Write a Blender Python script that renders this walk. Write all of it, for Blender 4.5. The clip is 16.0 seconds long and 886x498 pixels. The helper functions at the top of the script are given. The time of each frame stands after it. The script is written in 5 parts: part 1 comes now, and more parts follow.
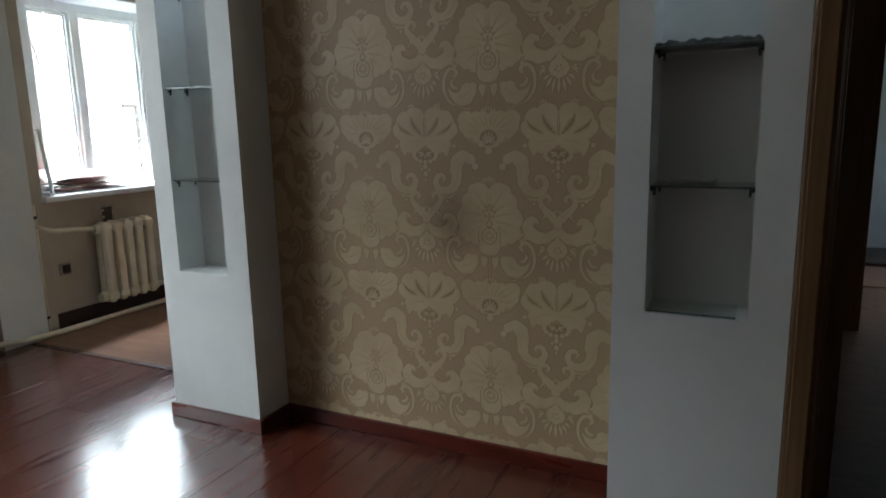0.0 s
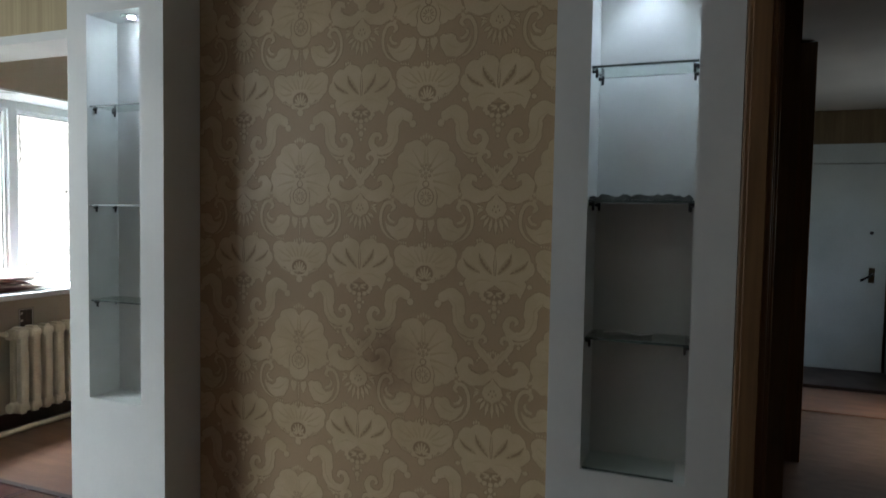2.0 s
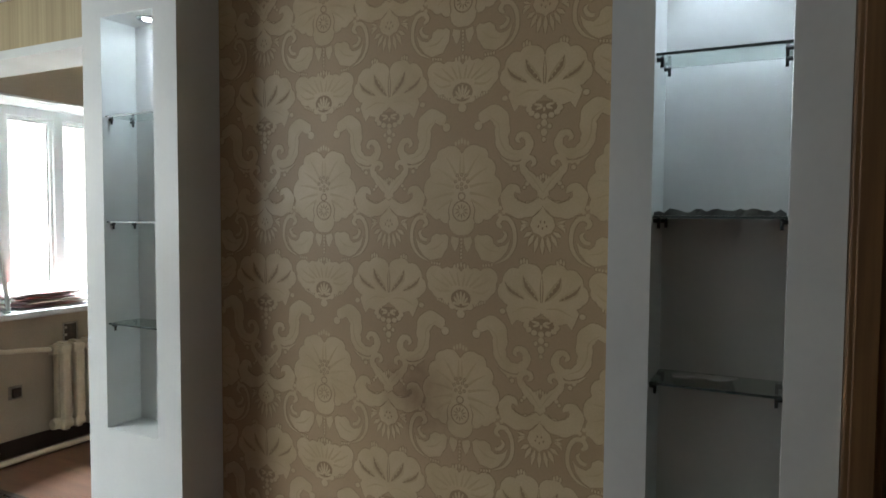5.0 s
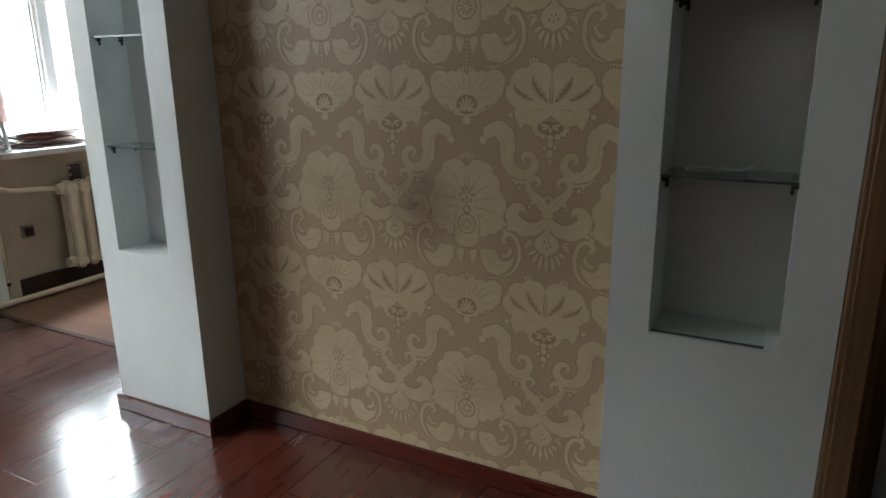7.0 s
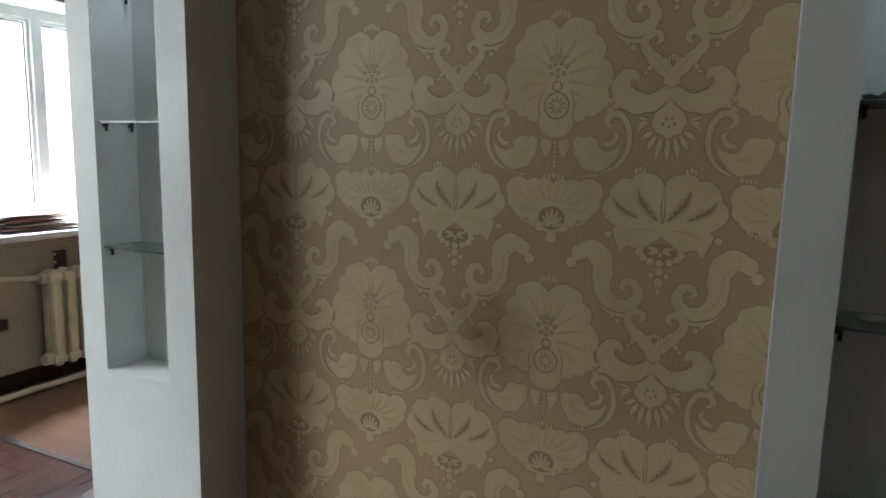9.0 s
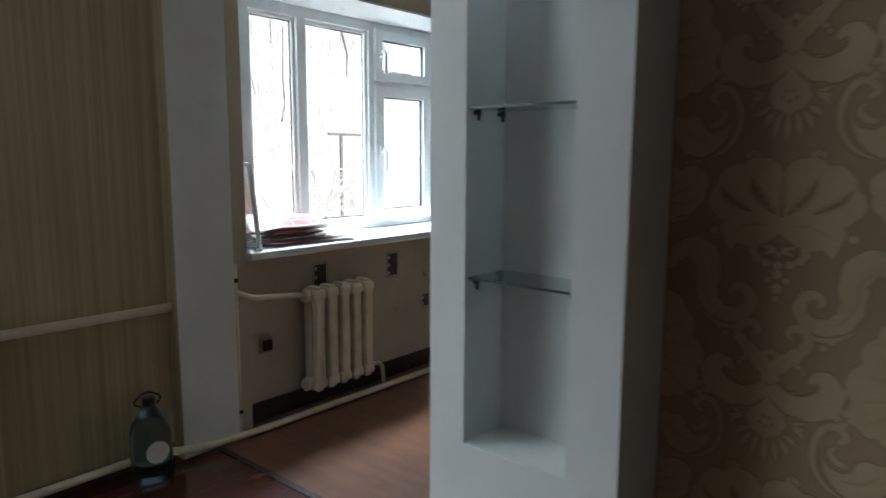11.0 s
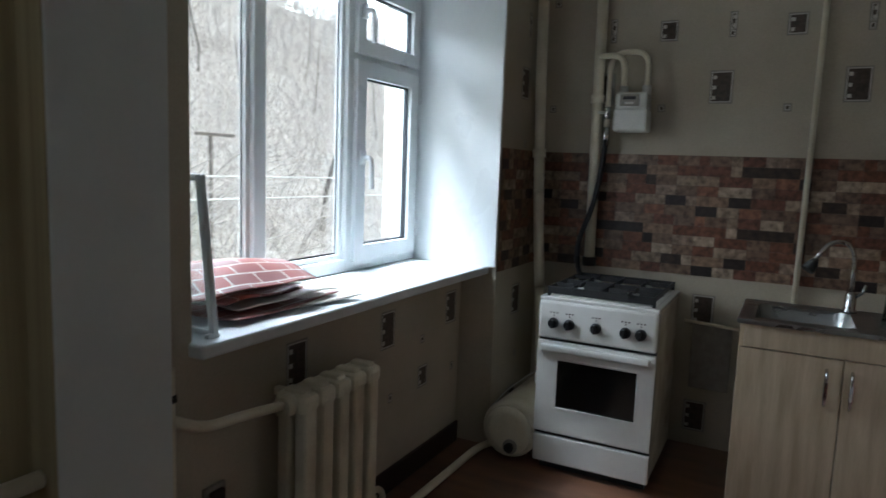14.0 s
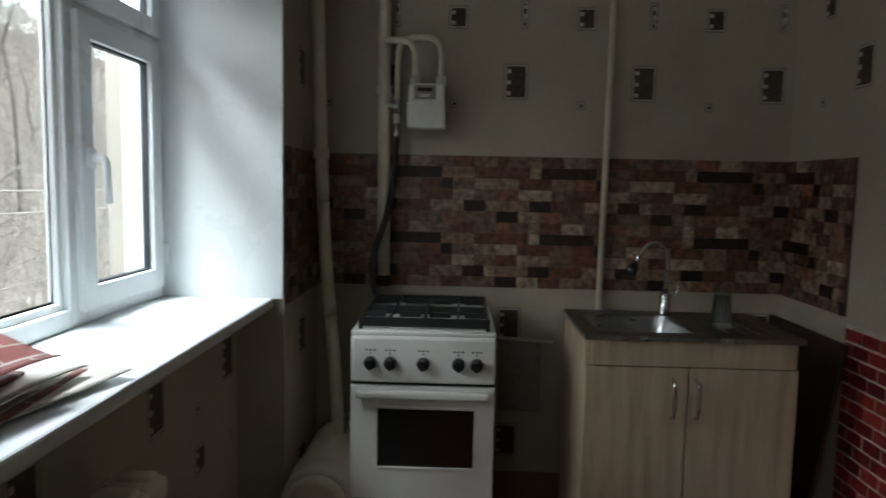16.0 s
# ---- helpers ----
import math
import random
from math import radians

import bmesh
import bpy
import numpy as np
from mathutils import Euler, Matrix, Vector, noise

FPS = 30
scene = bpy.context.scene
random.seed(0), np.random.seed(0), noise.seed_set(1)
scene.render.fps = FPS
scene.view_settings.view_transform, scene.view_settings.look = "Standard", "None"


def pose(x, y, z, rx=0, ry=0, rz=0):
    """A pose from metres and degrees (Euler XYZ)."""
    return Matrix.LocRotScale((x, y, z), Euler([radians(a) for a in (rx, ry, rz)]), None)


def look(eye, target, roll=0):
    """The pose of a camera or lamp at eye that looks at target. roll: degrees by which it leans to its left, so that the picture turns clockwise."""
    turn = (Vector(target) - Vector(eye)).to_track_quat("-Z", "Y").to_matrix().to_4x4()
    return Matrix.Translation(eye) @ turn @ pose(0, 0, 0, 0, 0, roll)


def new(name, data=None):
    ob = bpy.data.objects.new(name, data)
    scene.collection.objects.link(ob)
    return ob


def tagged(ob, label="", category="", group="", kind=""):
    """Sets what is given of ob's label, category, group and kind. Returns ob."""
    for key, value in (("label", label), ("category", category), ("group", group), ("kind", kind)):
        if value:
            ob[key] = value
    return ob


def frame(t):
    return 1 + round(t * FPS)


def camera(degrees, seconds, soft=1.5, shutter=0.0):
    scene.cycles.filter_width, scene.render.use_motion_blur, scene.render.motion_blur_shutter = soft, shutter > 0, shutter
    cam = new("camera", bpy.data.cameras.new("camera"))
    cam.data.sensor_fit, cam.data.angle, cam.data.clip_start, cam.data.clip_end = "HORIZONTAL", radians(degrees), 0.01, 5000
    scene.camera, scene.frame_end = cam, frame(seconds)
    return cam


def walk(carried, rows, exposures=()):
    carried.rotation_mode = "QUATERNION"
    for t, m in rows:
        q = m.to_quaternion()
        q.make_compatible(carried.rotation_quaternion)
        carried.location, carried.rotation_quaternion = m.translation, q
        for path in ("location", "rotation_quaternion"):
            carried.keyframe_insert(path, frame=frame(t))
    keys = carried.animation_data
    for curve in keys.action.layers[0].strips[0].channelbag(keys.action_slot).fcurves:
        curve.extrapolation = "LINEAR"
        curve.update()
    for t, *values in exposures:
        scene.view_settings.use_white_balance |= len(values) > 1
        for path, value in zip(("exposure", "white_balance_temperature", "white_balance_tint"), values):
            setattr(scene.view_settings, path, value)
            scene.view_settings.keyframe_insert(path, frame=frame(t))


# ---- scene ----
cam = camera(67.1, 16.0, shutter=0.4)
PATH = [
    (0, (2.06, -2.281, 1.271), (1.205, -0.511, 0.9), -1.3),
    (0.5, (2.053, -2.281, 1.246), (1.178, -0.544, 0.783), -1.6),
    (1, (2.075, -2.262, 1.28), (1.248, -0.478, 0.914), 0.0),
    (1.5, (2.089, -2.224, 1.35), (1.342, -0.388, 1.088), 1.3),
    (2, (2.076, -2.164, 1.418), (1.34, -0.307, 1.316), 1.0),
    (2.5, (2.07, -2.1, 1.475), (1.327, -0.244, 1.432), 1.5),
    (3, (2.067, -2.019, 1.525), (1.274, -0.182, 1.527), 0.7),
    (5.5, (2.021, -1.859, 1.426), (1.111, -0.089, 1.228), -0.1),
    (6, (2.019, -1.866, 1.377), (1.124, -0.112, 1.03), -0.8),
    (6.5, (2.019, -1.857, 1.336), (1.143, -0.121, 0.87), -0.5),
    (7, (2.016, -1.829, 1.317), (1.123, -0.117, 0.794), -0.6),
    (7.5, (1.983, -1.787, 1.332), (1.048, -0.075, 0.891), 0.2),
    (8, (1.875, -1.735, 1.363), (0.934, 0.0, 1.042), 1.5),
    (8.5, (1.725, -1.652, 1.36), (0.835, 0.116, 1.07), 0.5),
    (9, (1.641, -1.594, 1.37), (0.77, 0.183, 1.078), 1.2),
    (9.5, (1.517, -1.531, 1.391), (0.512, 0.177, 1.121), 0.7),
    (10, (1.315, -1.462, 1.373), (0.054, 0.068, 1.108), 0.1),
    (12.5, (-0.134, -1.246, 1.302), (-1.421, 0.26, 1.023), 0.3),
    (13, (-0.33, -1.095, 1.311), (-1.473, 0.516, 1.001), 1.3),
    (13.5, (-0.523, -0.905, 1.311), (-1.593, 0.766, 1.063), 0.8),
    (14, (-0.683, -0.786, 1.332), (-1.593, 0.978, 1.09), 2.1),
    (14.5, (-0.905, -0.681, 1.32), (-1.536, 1.206, 1.119), 0.6),
    (15, (-1.05, -0.566, 1.309), (-1.514, 1.367, 1.086), 1.8),
    (15.5, (-1.153, -0.402, 1.293), (-1.495, 1.56, 1.103), 0.8),
    (16, (-1.245, -0.309, 1.303), (-1.296, 1.681, 1.112), 1.2),
]
SKY, HAZE, KITCHEN, ROOM, SPOTL, SPOTR = 0.15, 4.5, 330, 5.6, 0.45, 0.75
walk(cam, [(t, look(eye, target, roll)) for t, eye, target, roll in PATH],
     exposures=[(0, 2.4, 5950, 8), (1.5, 2.4, 6000, 8), (2.5, 2.4, 6000, 8), (3, 2.75, 6100, 8), (5.5, 2.85, 6200, 8), (7, 2.7, 6100, 8), (9, 2.8, 6100, 8), (10, 2.55, 5900, 8),
                (12.3, 1.2, 5800, 8), (13, 1.2, 5700, 8), (14, 1.0, 5750, 8), (15, 0.8, 5850, 8), (16, 0.55, 6250, 8)])

# ---- light ----
world = bpy.data.worlds.new("sky")
scene.world = world
world.use_nodes = True
wn = world.node_tree
sky = wn.nodes.new("ShaderNodeTexSky")
sky.sky_type, sky.sun_disc = "NISHITA", False
sky.sun_elevation, sky.sun_rotation = radians(63), radians(63)
sky.air_density, sky.dust_density = 1.0, 6.0
wn.nodes["Background"].inputs["Strength"].default_value = SKY
wn.links.new(sky.outputs[0], wn.nodes["Background"].inputs["Color"])


def lamp(name, kind, m, energy, color, **more):
    data = bpy.data.lights.new(name, kind)
    data.energy, data.color = energy, color
    if "size" in more:
        data.shape, data.size, data.size_y = "RECTANGLE", more["size"], more["size_y"]
    if "angle" in more:
        data.angle = radians(more["angle"])
    if "spot" in more:
        data.spot_size, data.spot_blend, data.shadow_soft_size = radians(more["spot"]), 0.6, 0.02
    ob = new(name, data)
    ob.matrix_world = m
    return ob


lamp("sun", "SUN", look((4, 2, 9), (0, 0, 0)), 1.5, (1, 0.98, 0.95), angle=25)
lamp("kitchen_sky_light", "AREA", look((-3.15, 1.2, 3.75), (-2.0, 1.2, 0.85)), KITCHEN, (0.9, 0.96, 1), size=1.8, size_y=1.3)
# Fill lamp added for the dim hall; no such source is seen.
lamp("hall_fill_light", "AREA", look((4.13, 3.24, 1.5), (2.5, 3.6, 1.0)), 1.1, (0.9, 0.96, 1), size=1.2, size_y=1.0)
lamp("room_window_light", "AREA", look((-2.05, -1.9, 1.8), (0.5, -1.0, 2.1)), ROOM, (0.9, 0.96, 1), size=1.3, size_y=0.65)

# ---- materials ----


def rgb(h):
    return tuple(((int(h[i:i + 2], 16) / 255 + 0.055) / 1.055) ** 2.4 for i in (0, 2, 4)) + (1,)


def mat(name, c1, c2=None, rough=0.6, metal=0.0, scale=6.0, stretch=(1, 1, 1), fine=120.0, bump=0.1, spread=0.0, palette=None, coat=0.0, rvar=0.1, grain=0.24):
    """A surface with stains at one scale and grain at another; spread or palette varies alike pieces."""
    m = bpy.data.materials.new(name)
    m.use_nodes = True
    t = m.node_tree
    b = t.nodes["Principled BSDF"]
    geo = t.nodes.new("ShaderNodeNewGeometry")
    mp = t.nodes.new("ShaderNodeMapping")
    mp.inputs["Scale"].default_value = stretch
    t.links.new(geo.outputs["Position"], mp.inputs["Vector"])
    n1, n2 = t.nodes.new("ShaderNodeTexNoise"), t.nodes.new("ShaderNodeTexNoise")
    for n, s, d in ((n1, scale, 5), (n2, fine, 3)):
        n.inputs["Scale"].default_value, n.inputs["Detail"].default_value = s, d
        t.links.new(mp.outputs[0], n.inputs["Vector"])
    ramp = t.nodes.new("ShaderNodeValToRGB")
    ramp.color_ramp.elements[0].position, ramp.color_ramp.elements[1].position = 0.3, 0.7
    ramp.color_ramp.elements[0].color, ramp.color_ramp.elements[1].color = c1, c2 or c1
    t.links.new(n1.outputs["Fac"], ramp.inputs["Fac"])
    col = ramp.outputs["Color"]
    if palette or spread:
        info = t.nodes.new("ShaderNodeObjectInfo")
    if palette:
        pr = t.nodes.new("ShaderNodeValToRGB")
        pr.color_ramp.interpolation = "CONSTANT"
        pr.color_ramp.elements[0].color = palette[0]
        pr.color_ramp.elements[1].position, pr.color_ramp.elements[1].color = 1 / len(palette), palette[1]
        for i, c in enumerate(palette[2:]):
            pr.color_ramp.elements.new((i + 2) / len(palette)).color = c
        t.links.new(info.outputs["Random"], pr.inputs["Fac"])
        mx = t.nodes.new("ShaderNodeMixRGB")
        mx.blend_type, mx.inputs[0].default_value = "MULTIPLY", 0.9
        t.links.new(pr.outputs[0], mx.inputs[1])
        t.links.new(col, mx.inputs[2])
        col = mx.outputs[0]
    hsv = t.nodes.new("ShaderNodeHueSaturation")
    t.links.new(col, hsv.inputs["Color"])
    val = t.nodes.new("ShaderNodeMath")
    val.operation = "MULTIPLY_ADD"
    val.inputs[1].default_value, val.inputs[2].default_value = grain, 1 - grain / 2
    t.links.new(n2.outputs["Fac"], val.inputs[0])
    v = val.outputs[0]
    if spread:
        sp = t.nodes.new("ShaderNodeMath")
        sp.operation = "MULTIPLY_ADD"
        sp.inputs[1].default_value, sp.inputs[2].default_value = spread * 2, 1 - spread
        t.links.new(info.outputs["Random"], sp.inputs[0])
        pm = t.nodes.new("ShaderNodeMath")
        pm.operation = "MULTIPLY"
        t.links.new(v, pm.inputs[0])
        t.links.new(sp.outputs[0], pm.inputs[1])
        v = pm.outputs[0]
    t.links.new(v, hsv.inputs["Value"])
    t.links.new(hsv.outputs[0], b.inputs["Base Color"])
    rr = t.nodes.new("ShaderNodeMath")
    rr.operation = "MULTIPLY_ADD"
    rr.inputs[1].default_value, rr.inputs[2].default_value = rvar * 2, rough - rvar
    t.links.new(n1.outputs["Fac"], rr.inputs[0])
    t.links.new(rr.outputs[0], b.inputs["Roughness"])
    b.inputs["Metallic"].default_value = metal
    b.inputs["Coat Weight"].default_value, b.inputs["Coat Roughness"].default_value = coat, 0.16
    if bump:
        bp = t.nodes.new("ShaderNodeBump")
        bp.inputs["Strength"].default_value, bp.inputs["Distance"].default_value = bump, 0.002
        t.links.new(n2.outputs["Fac"], bp.inputs["Height"])
        t.links.new(bp.outputs[0], b.inputs["Normal"])
    return m


def glass(name, tint=(0.95, 0.99, 0.97, 1), rough=0.0):
    m = bpy.data.materials.new(name)
    m.use_nodes = True
    b = m.node_tree.nodes["Principled BSDF"]
    b.inputs["Base Color"].default_value, b.inputs["Roughness"].default_value = tint, rough
    b.inputs["Transmission Weight"].default_value, b.inputs["IOR"].default_value = 1.0, 1.45
    return m


def window_glass():
    """Thin pane: lets light straight through, with a faint gloss."""
    m = bpy.data.materials.new("window_glass")
    m.use_nodes = True
    t = m.node_tree
    out = t.nodes["Material Output"]
    tr, gl, mx = t.nodes.new("ShaderNodeBsdfTransparent"), t.nodes.new("ShaderNodeBsdfGlossy"), t.nodes.new("ShaderNodeMixShader")
    tr.inputs[0].default_value = (0.95, 0.98, 0.97, 1)
    gl.inputs["Roughness"].default_value, mx.inputs[0].default_value = 0.02, 0.06
    t.links.new(tr.outputs[0], mx.inputs[1])
    t.links.new(gl.outputs[0], mx.inputs[2])
    t.links.new(mx.outputs[0], out.inputs["Surface"])
    return m


def glow(name, color, strength):
    m = bpy.data.materials.new(name)
    m.use_nodes = True
    b = m.node_tree.nodes["Principled BSDF"]
    b.inputs["Emission Color"].default_value, b.inputs["Emission Strength"].default_value = color, strength
    return m


def brick_film(name, brick, brick2, joint, scale):
    m = mat(name, brick, brick2, rough=0.45, scale=14, bump=0.05)
    t = m.node_tree
    b = t.nodes["Principled BSDF"]
    uv = t.nodes.new("ShaderNodeTexCoord")
    tex = t.nodes.new("ShaderNodeTexBrick")
    tex.inputs["Color1"].default_value, tex.inputs["Color2"].default_value, tex.inputs["Mortar"].default_value = brick, brick2, joint
    tex.inputs["Scale"].default_value, tex.inputs["Mortar Size"].default_value = scale, 0.014
    t.links.new(uv.outputs["UV"], tex.inputs["Vector"])
    t.links.new(tex.outputs["Color"], b.inputs["Base Color"])
    return m


PLASTER = mat("white_paint", rgb("d6d9d6"), rgb("cbcecb"), rough=0.5, scale=3, fine=60, bump=0.03, grain=0.06)
NICHE = mat("niche_paint", rgb("d4d8d6"), rgb("c6cac8"), rough=0.45, scale=5, fine=80, bump=0.03, grain=0.06)
CEIL = mat("ceiling_paint", rgb("dcdbd4"), rgb("d0cfc8"), rough=0.8, scale=2, grain=0.06)
STRIPE = mat("striped_wallpaper", rgb("b3a47f"), rgb("9a8b6a"), rough=0.7, scale=2.2, stretch=(25, 25, 0.3), fine=60, bump=0.15)
HALLPAPER = mat("hall_wallpaper", rgb("7d6a4c"), rgb("6a5940"), rough=0.75, scale=4, stretch=(8, 8, 0.5))
DAMASK = mat("damask_ground", rgb("ab9474"), rgb("a08969"), rough=0.55, scale=2.2, fine=260, bump=0.3)
MOTIF = mat("damask_motif", rgb("bfac8a"), rgb("b29e7b"), rough=0.45, scale=9, fine=180, bump=0.2)
MOTIF_LINE = mat("damask_line", rgb("958062"), rgb("8b7557"), rough=0.55, scale=8)
MOTIF_HALO = mat("damask_halo", rgb("a08a6b"), rgb("988262"), rough=0.55, scale=8)
MOTIF_FOLD = mat("damask_fold", rgb("b3a07d"), rgb("aa9673"), rough=0.5, scale=8)
KPAPER = mat("kitchen_wallpaper", rgb("b9b09d"), rgb("aca28f"), rough=0.65, scale=3, fine=150, bump=0.15)
KP_GREY = mat("print_grey", rgb("9a958a"), rgb("86817a"), rough=0.6, scale=30)
KP_DARK = mat("print_dark", rgb("3d362f"), rgb("5a4e44"), rough=0.6, scale=60)
KP_WHITE = mat("print_white", rgb("cfcbc2"), rgb("bdb8ae"), rough=0.6, scale=40)
LAM = mat("red_laminate", rgb("5e2c20"), rgb("421c13"), rough=0.27, scale=3, stretch=(7, 0.6, 1), fine=30, bump=0.0, spread=0.12, rvar=0.02, coat=0.7)
LINO = mat("kitchen_lino", rgb("7e5b45"), rgb("644636"), rough=0.3, scale=4, stretch=(0.7, 3.2, 1), fine=40, bump=0.01, coat=0.3, rvar=0.03)
PLINTH = mat("mahogany_plinth", rgb("5d2519"), rgb("431910"), rough=0.3, scale=4, stretch=(1, 6, 6), fine=40, bump=0.04)
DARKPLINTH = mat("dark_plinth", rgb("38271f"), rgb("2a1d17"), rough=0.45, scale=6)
CASING = mat("brown_casing", rgb("7a5c3a"), rgb("644a2e"), rough=0.5, scale=4, stretch=(20, 20, 0.6), fine=40, bump=0.06)
HALLFLOOR = mat("hall_floor", rgb("4a382b"), rgb("382a20"), rough=0.35, scale=4, stretch=(2, 6, 1))
DOORWHITE = mat("white_door_paint", rgb("c4cbc8"), rgb("b0b8b5"), rough=0.4, scale=2)
PVC = mat("white_pvc", rgb("e6eaea"), rgb("dde2e2"), rough=0.3, scale=4, bump=0.02, grain=0.06)
SEAL = mat("rubber_seal", rgb("30343a"), rgb("24272b"), rough=0.6)
SILLM = mat("sill_paint", rgb("e3e6e8"), rgb("d2d6d8"), rough=0.35, scale=5, bump=0.04, grain=0.06)
PIPE = mat("cream_pipe_paint", rgb("dfd8c4"), rgb("cfc6ae"), rough=0.35, scale=8, bump=0.06)
IRON = mat("cream_radiator_paint", rgb("dcd4bf"), rgb("cbc1a8"), rough=0.4, scale=9, bump=0.1)
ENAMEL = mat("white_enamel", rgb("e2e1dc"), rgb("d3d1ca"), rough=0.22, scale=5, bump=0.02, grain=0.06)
ENAMEL_SIDE = mat("mottled_enamel_side", rgb("cfc8b8"), rgb("a99c84"), rough=0.4, scale=9, bump=0.06)
BLACK = mat("black_plastic", rgb("1b1b1c"), rgb("121213"), rough=0.35, scale=20)
GRATE = mat("black_iron", rgb("161617"), rgb("242424"), rough=0.5, scale=30, bump=0.2)
OVENGLASS = mat("oven_glass", rgb("0b0a0a"), rgb("050505"), rough=0.12, scale=3, bump=0.0, rvar=0.03)
STEEL = mat("stainless_steel", rgb("a8a9a8"), rgb("8f9190"), rough=0.3, metal=1.0, scale=6, stretch=(1, 12, 1), fine=80, bump=0.03)
CHROME = mat("chrome", rgb("d2d3d4"), rgb("c2c3c4"), rough=0.1, metal=1.0, rvar=0.04, bump=0)
OAK = mat("pale_oak_laminate", rgb("c6b59c"), rgb("a8967c"), rough=0.45, scale=3.5, stretch=(9, 9, 0.8), fine=40, bump=0.05)
METER = mat("meter_shell", rgb("d8d8d2"), rgb("c9c9c2"), rough=0.4, scale=10)
HOSE = mat("black_hose", rgb("17171a"), rgb("222226"), rough=0.5, scale=40, bump=0.2)
GREYSHELF = mat("dusty_glass_edge", rgb("3a4542"), rgb("4a5552"), rough=0.3, scale=20)
DUST = mat("dusty_shelf", rgb("7f8480"), rgb("4a4c4a"), rough=0.7, scale=12, bump=0.2)
RAG = mat("white_film_scrap", rgb("c9ccc8"), rgb("b3b6b2"), rough=0.6, scale=20)
SGLASS = glass("shelf_glass", (0.82, 0.92, 0.88, 1))
TUMBLER = glass("tumbler_glass")
WATERB = glass("blue_bottle_plastic", (0.35, 0.55, 0.62, 1), 0.15)
WGLASS = window_glass()
SPOT = glow("spot_glow", (0.85, 0.92, 1, 1), 30)
JOINT = mat("stone_joint", rgb("6d6054"), rgb("564a40"), rough=0.8, scale=20)
def stone_mat(name, *hexes):
    return mat(name, rgb("f6f0e8"), rgb("6e645a"), rough=0.5, scale=34, fine=140, bump=0.25, spread=0.16, palette=[rgb(c) for c in hexes])


STONE = stone_mat("stone_print", "a08570", "927866", "a88c76", "887262")
STONE_RUST = stone_mat("stone_print_rust", "98664e", "8a5a44", "a4745c", "805646")
STONE_PALE = stone_mat("stone_print_pale", "c4b09a", "b09c88", "cbb9a4", "a89484")
STONE_DARK = stone_mat("stone_print_dark", "3a2d26", "2e2420", "46362c", "34282a")
REDBRICK = mat("red_brick_print", rgb("ffffff"), rgb("a8a0a0"), rough=0.5, scale=18, fine=120, bump=0.25, spread=0.2,
               palette=[rgb(c) for c in ("9c2f28", "7e211e", "b03a30", "8c2823", "6e1b1a", "a2342c")])
REDJOINT = mat("brick_joint", rgb("c9bfb2"), rgb("b0a598"), rough=0.8, scale=20)
FILM = brick_film("red_brick_film", rgb("8f4238"), rgb("6c4440"), rgb("b4a89e"), 4.2)
FILMBACK = mat("film_backing", rgb("d8d4cc"), rgb("b9b2a6"), rough=0.6, scale=12)
GROUND = mat("leaf_litter", rgb("bcb7ae"), rgb("88837b"), rough=0.9, scale=2.5, fine=14, bump=0.4)
BARK = mat("grey_bark", rgb("7c766e"), rgb("66605a"), rough=0.9, scale=8, stretch=(6, 6, 1), bump=0.4)
# Pale twigs, lightened further so the colour holds the distant haze.
TWIG = mat("hazy_pale_twigs", rgb("cfcac2"), rgb("b4aea4"), rough=0.9, scale=8)
FACADE = mat("plaster_facade", rgb("a89e94"), rgb("948a80"), rough=0.85, scale=2)
ROOFM = mat("roof_sheet", rgb("6a6664"), rgb("565250"), rough=0.7, scale=2)



def stain(m, place, radius):
    """A rubbed brown patch with ragged edges."""
    t = m.node_tree
    b = t.nodes["Principled BSDF"]
    src = b.inputs["Base Color"].links[0].from_socket
    geo, dist, add = t.nodes.new("ShaderNodeNewGeometry"), t.nodes.new("ShaderNodeVectorMath"), t.nodes.new("ShaderNodeMath")
    dist.operation, dist.inputs[1].default_value = "DISTANCE", place
    t.links.new(geo.outputs["Position"], dist.inputs[0])
    nz = t.nodes.new("ShaderNodeTexNoise")
    nz.inputs["Scale"].default_value, nz.inputs["Detail"].default_value = 18, 6
    t.links.new(geo.outputs["Position"], nz.inputs["Vector"])
    add.operation, add.inputs[1].default_value = "MULTIPLY_ADD", radius * 1.6
    t.links.new(nz.outputs["Fac"], add.inputs[0])
    t.links.new(dist.outputs["Value"], add.inputs[2])
    rng2 = t.nodes.new("ShaderNodeMapRange")
    for k, v in (("From Min", radius * 0.7), ("From Max", radius * 1.9), ("To Min", 0.85), ("To Max", 0.0)):
        rng2.inputs[k].default_value = v
    t.links.new(add.outputs[0], rng2.inputs["Value"])
    mx = t.nodes.new("ShaderNodeMixRGB")
    mx.blend_type, mx.inputs[2].default_value = "MULTIPLY", (0.42, 0.34, 0.28, 1)
    t.links.new(rng2.outputs[0], mx.inputs[0])
    t.links.new(src, mx.inputs[1])
    t.links.new(mx.outputs[0], b.inputs["Base Color"])


for m in (DAMASK, MOTIF, MOTIF_LINE, MOTIF_HALO, MOTIF_FOLD):
    stain(m, (1.03, -0.06, 0.90), 0.13)

# ---- building blocks ----


ROOM_AT, KITCHEN_AT = Vector((0.22, -0.06, 0)), Vector((-0.025, 0.012, 0))
at = [KITCHEN_AT]   # origin in which the next things are given


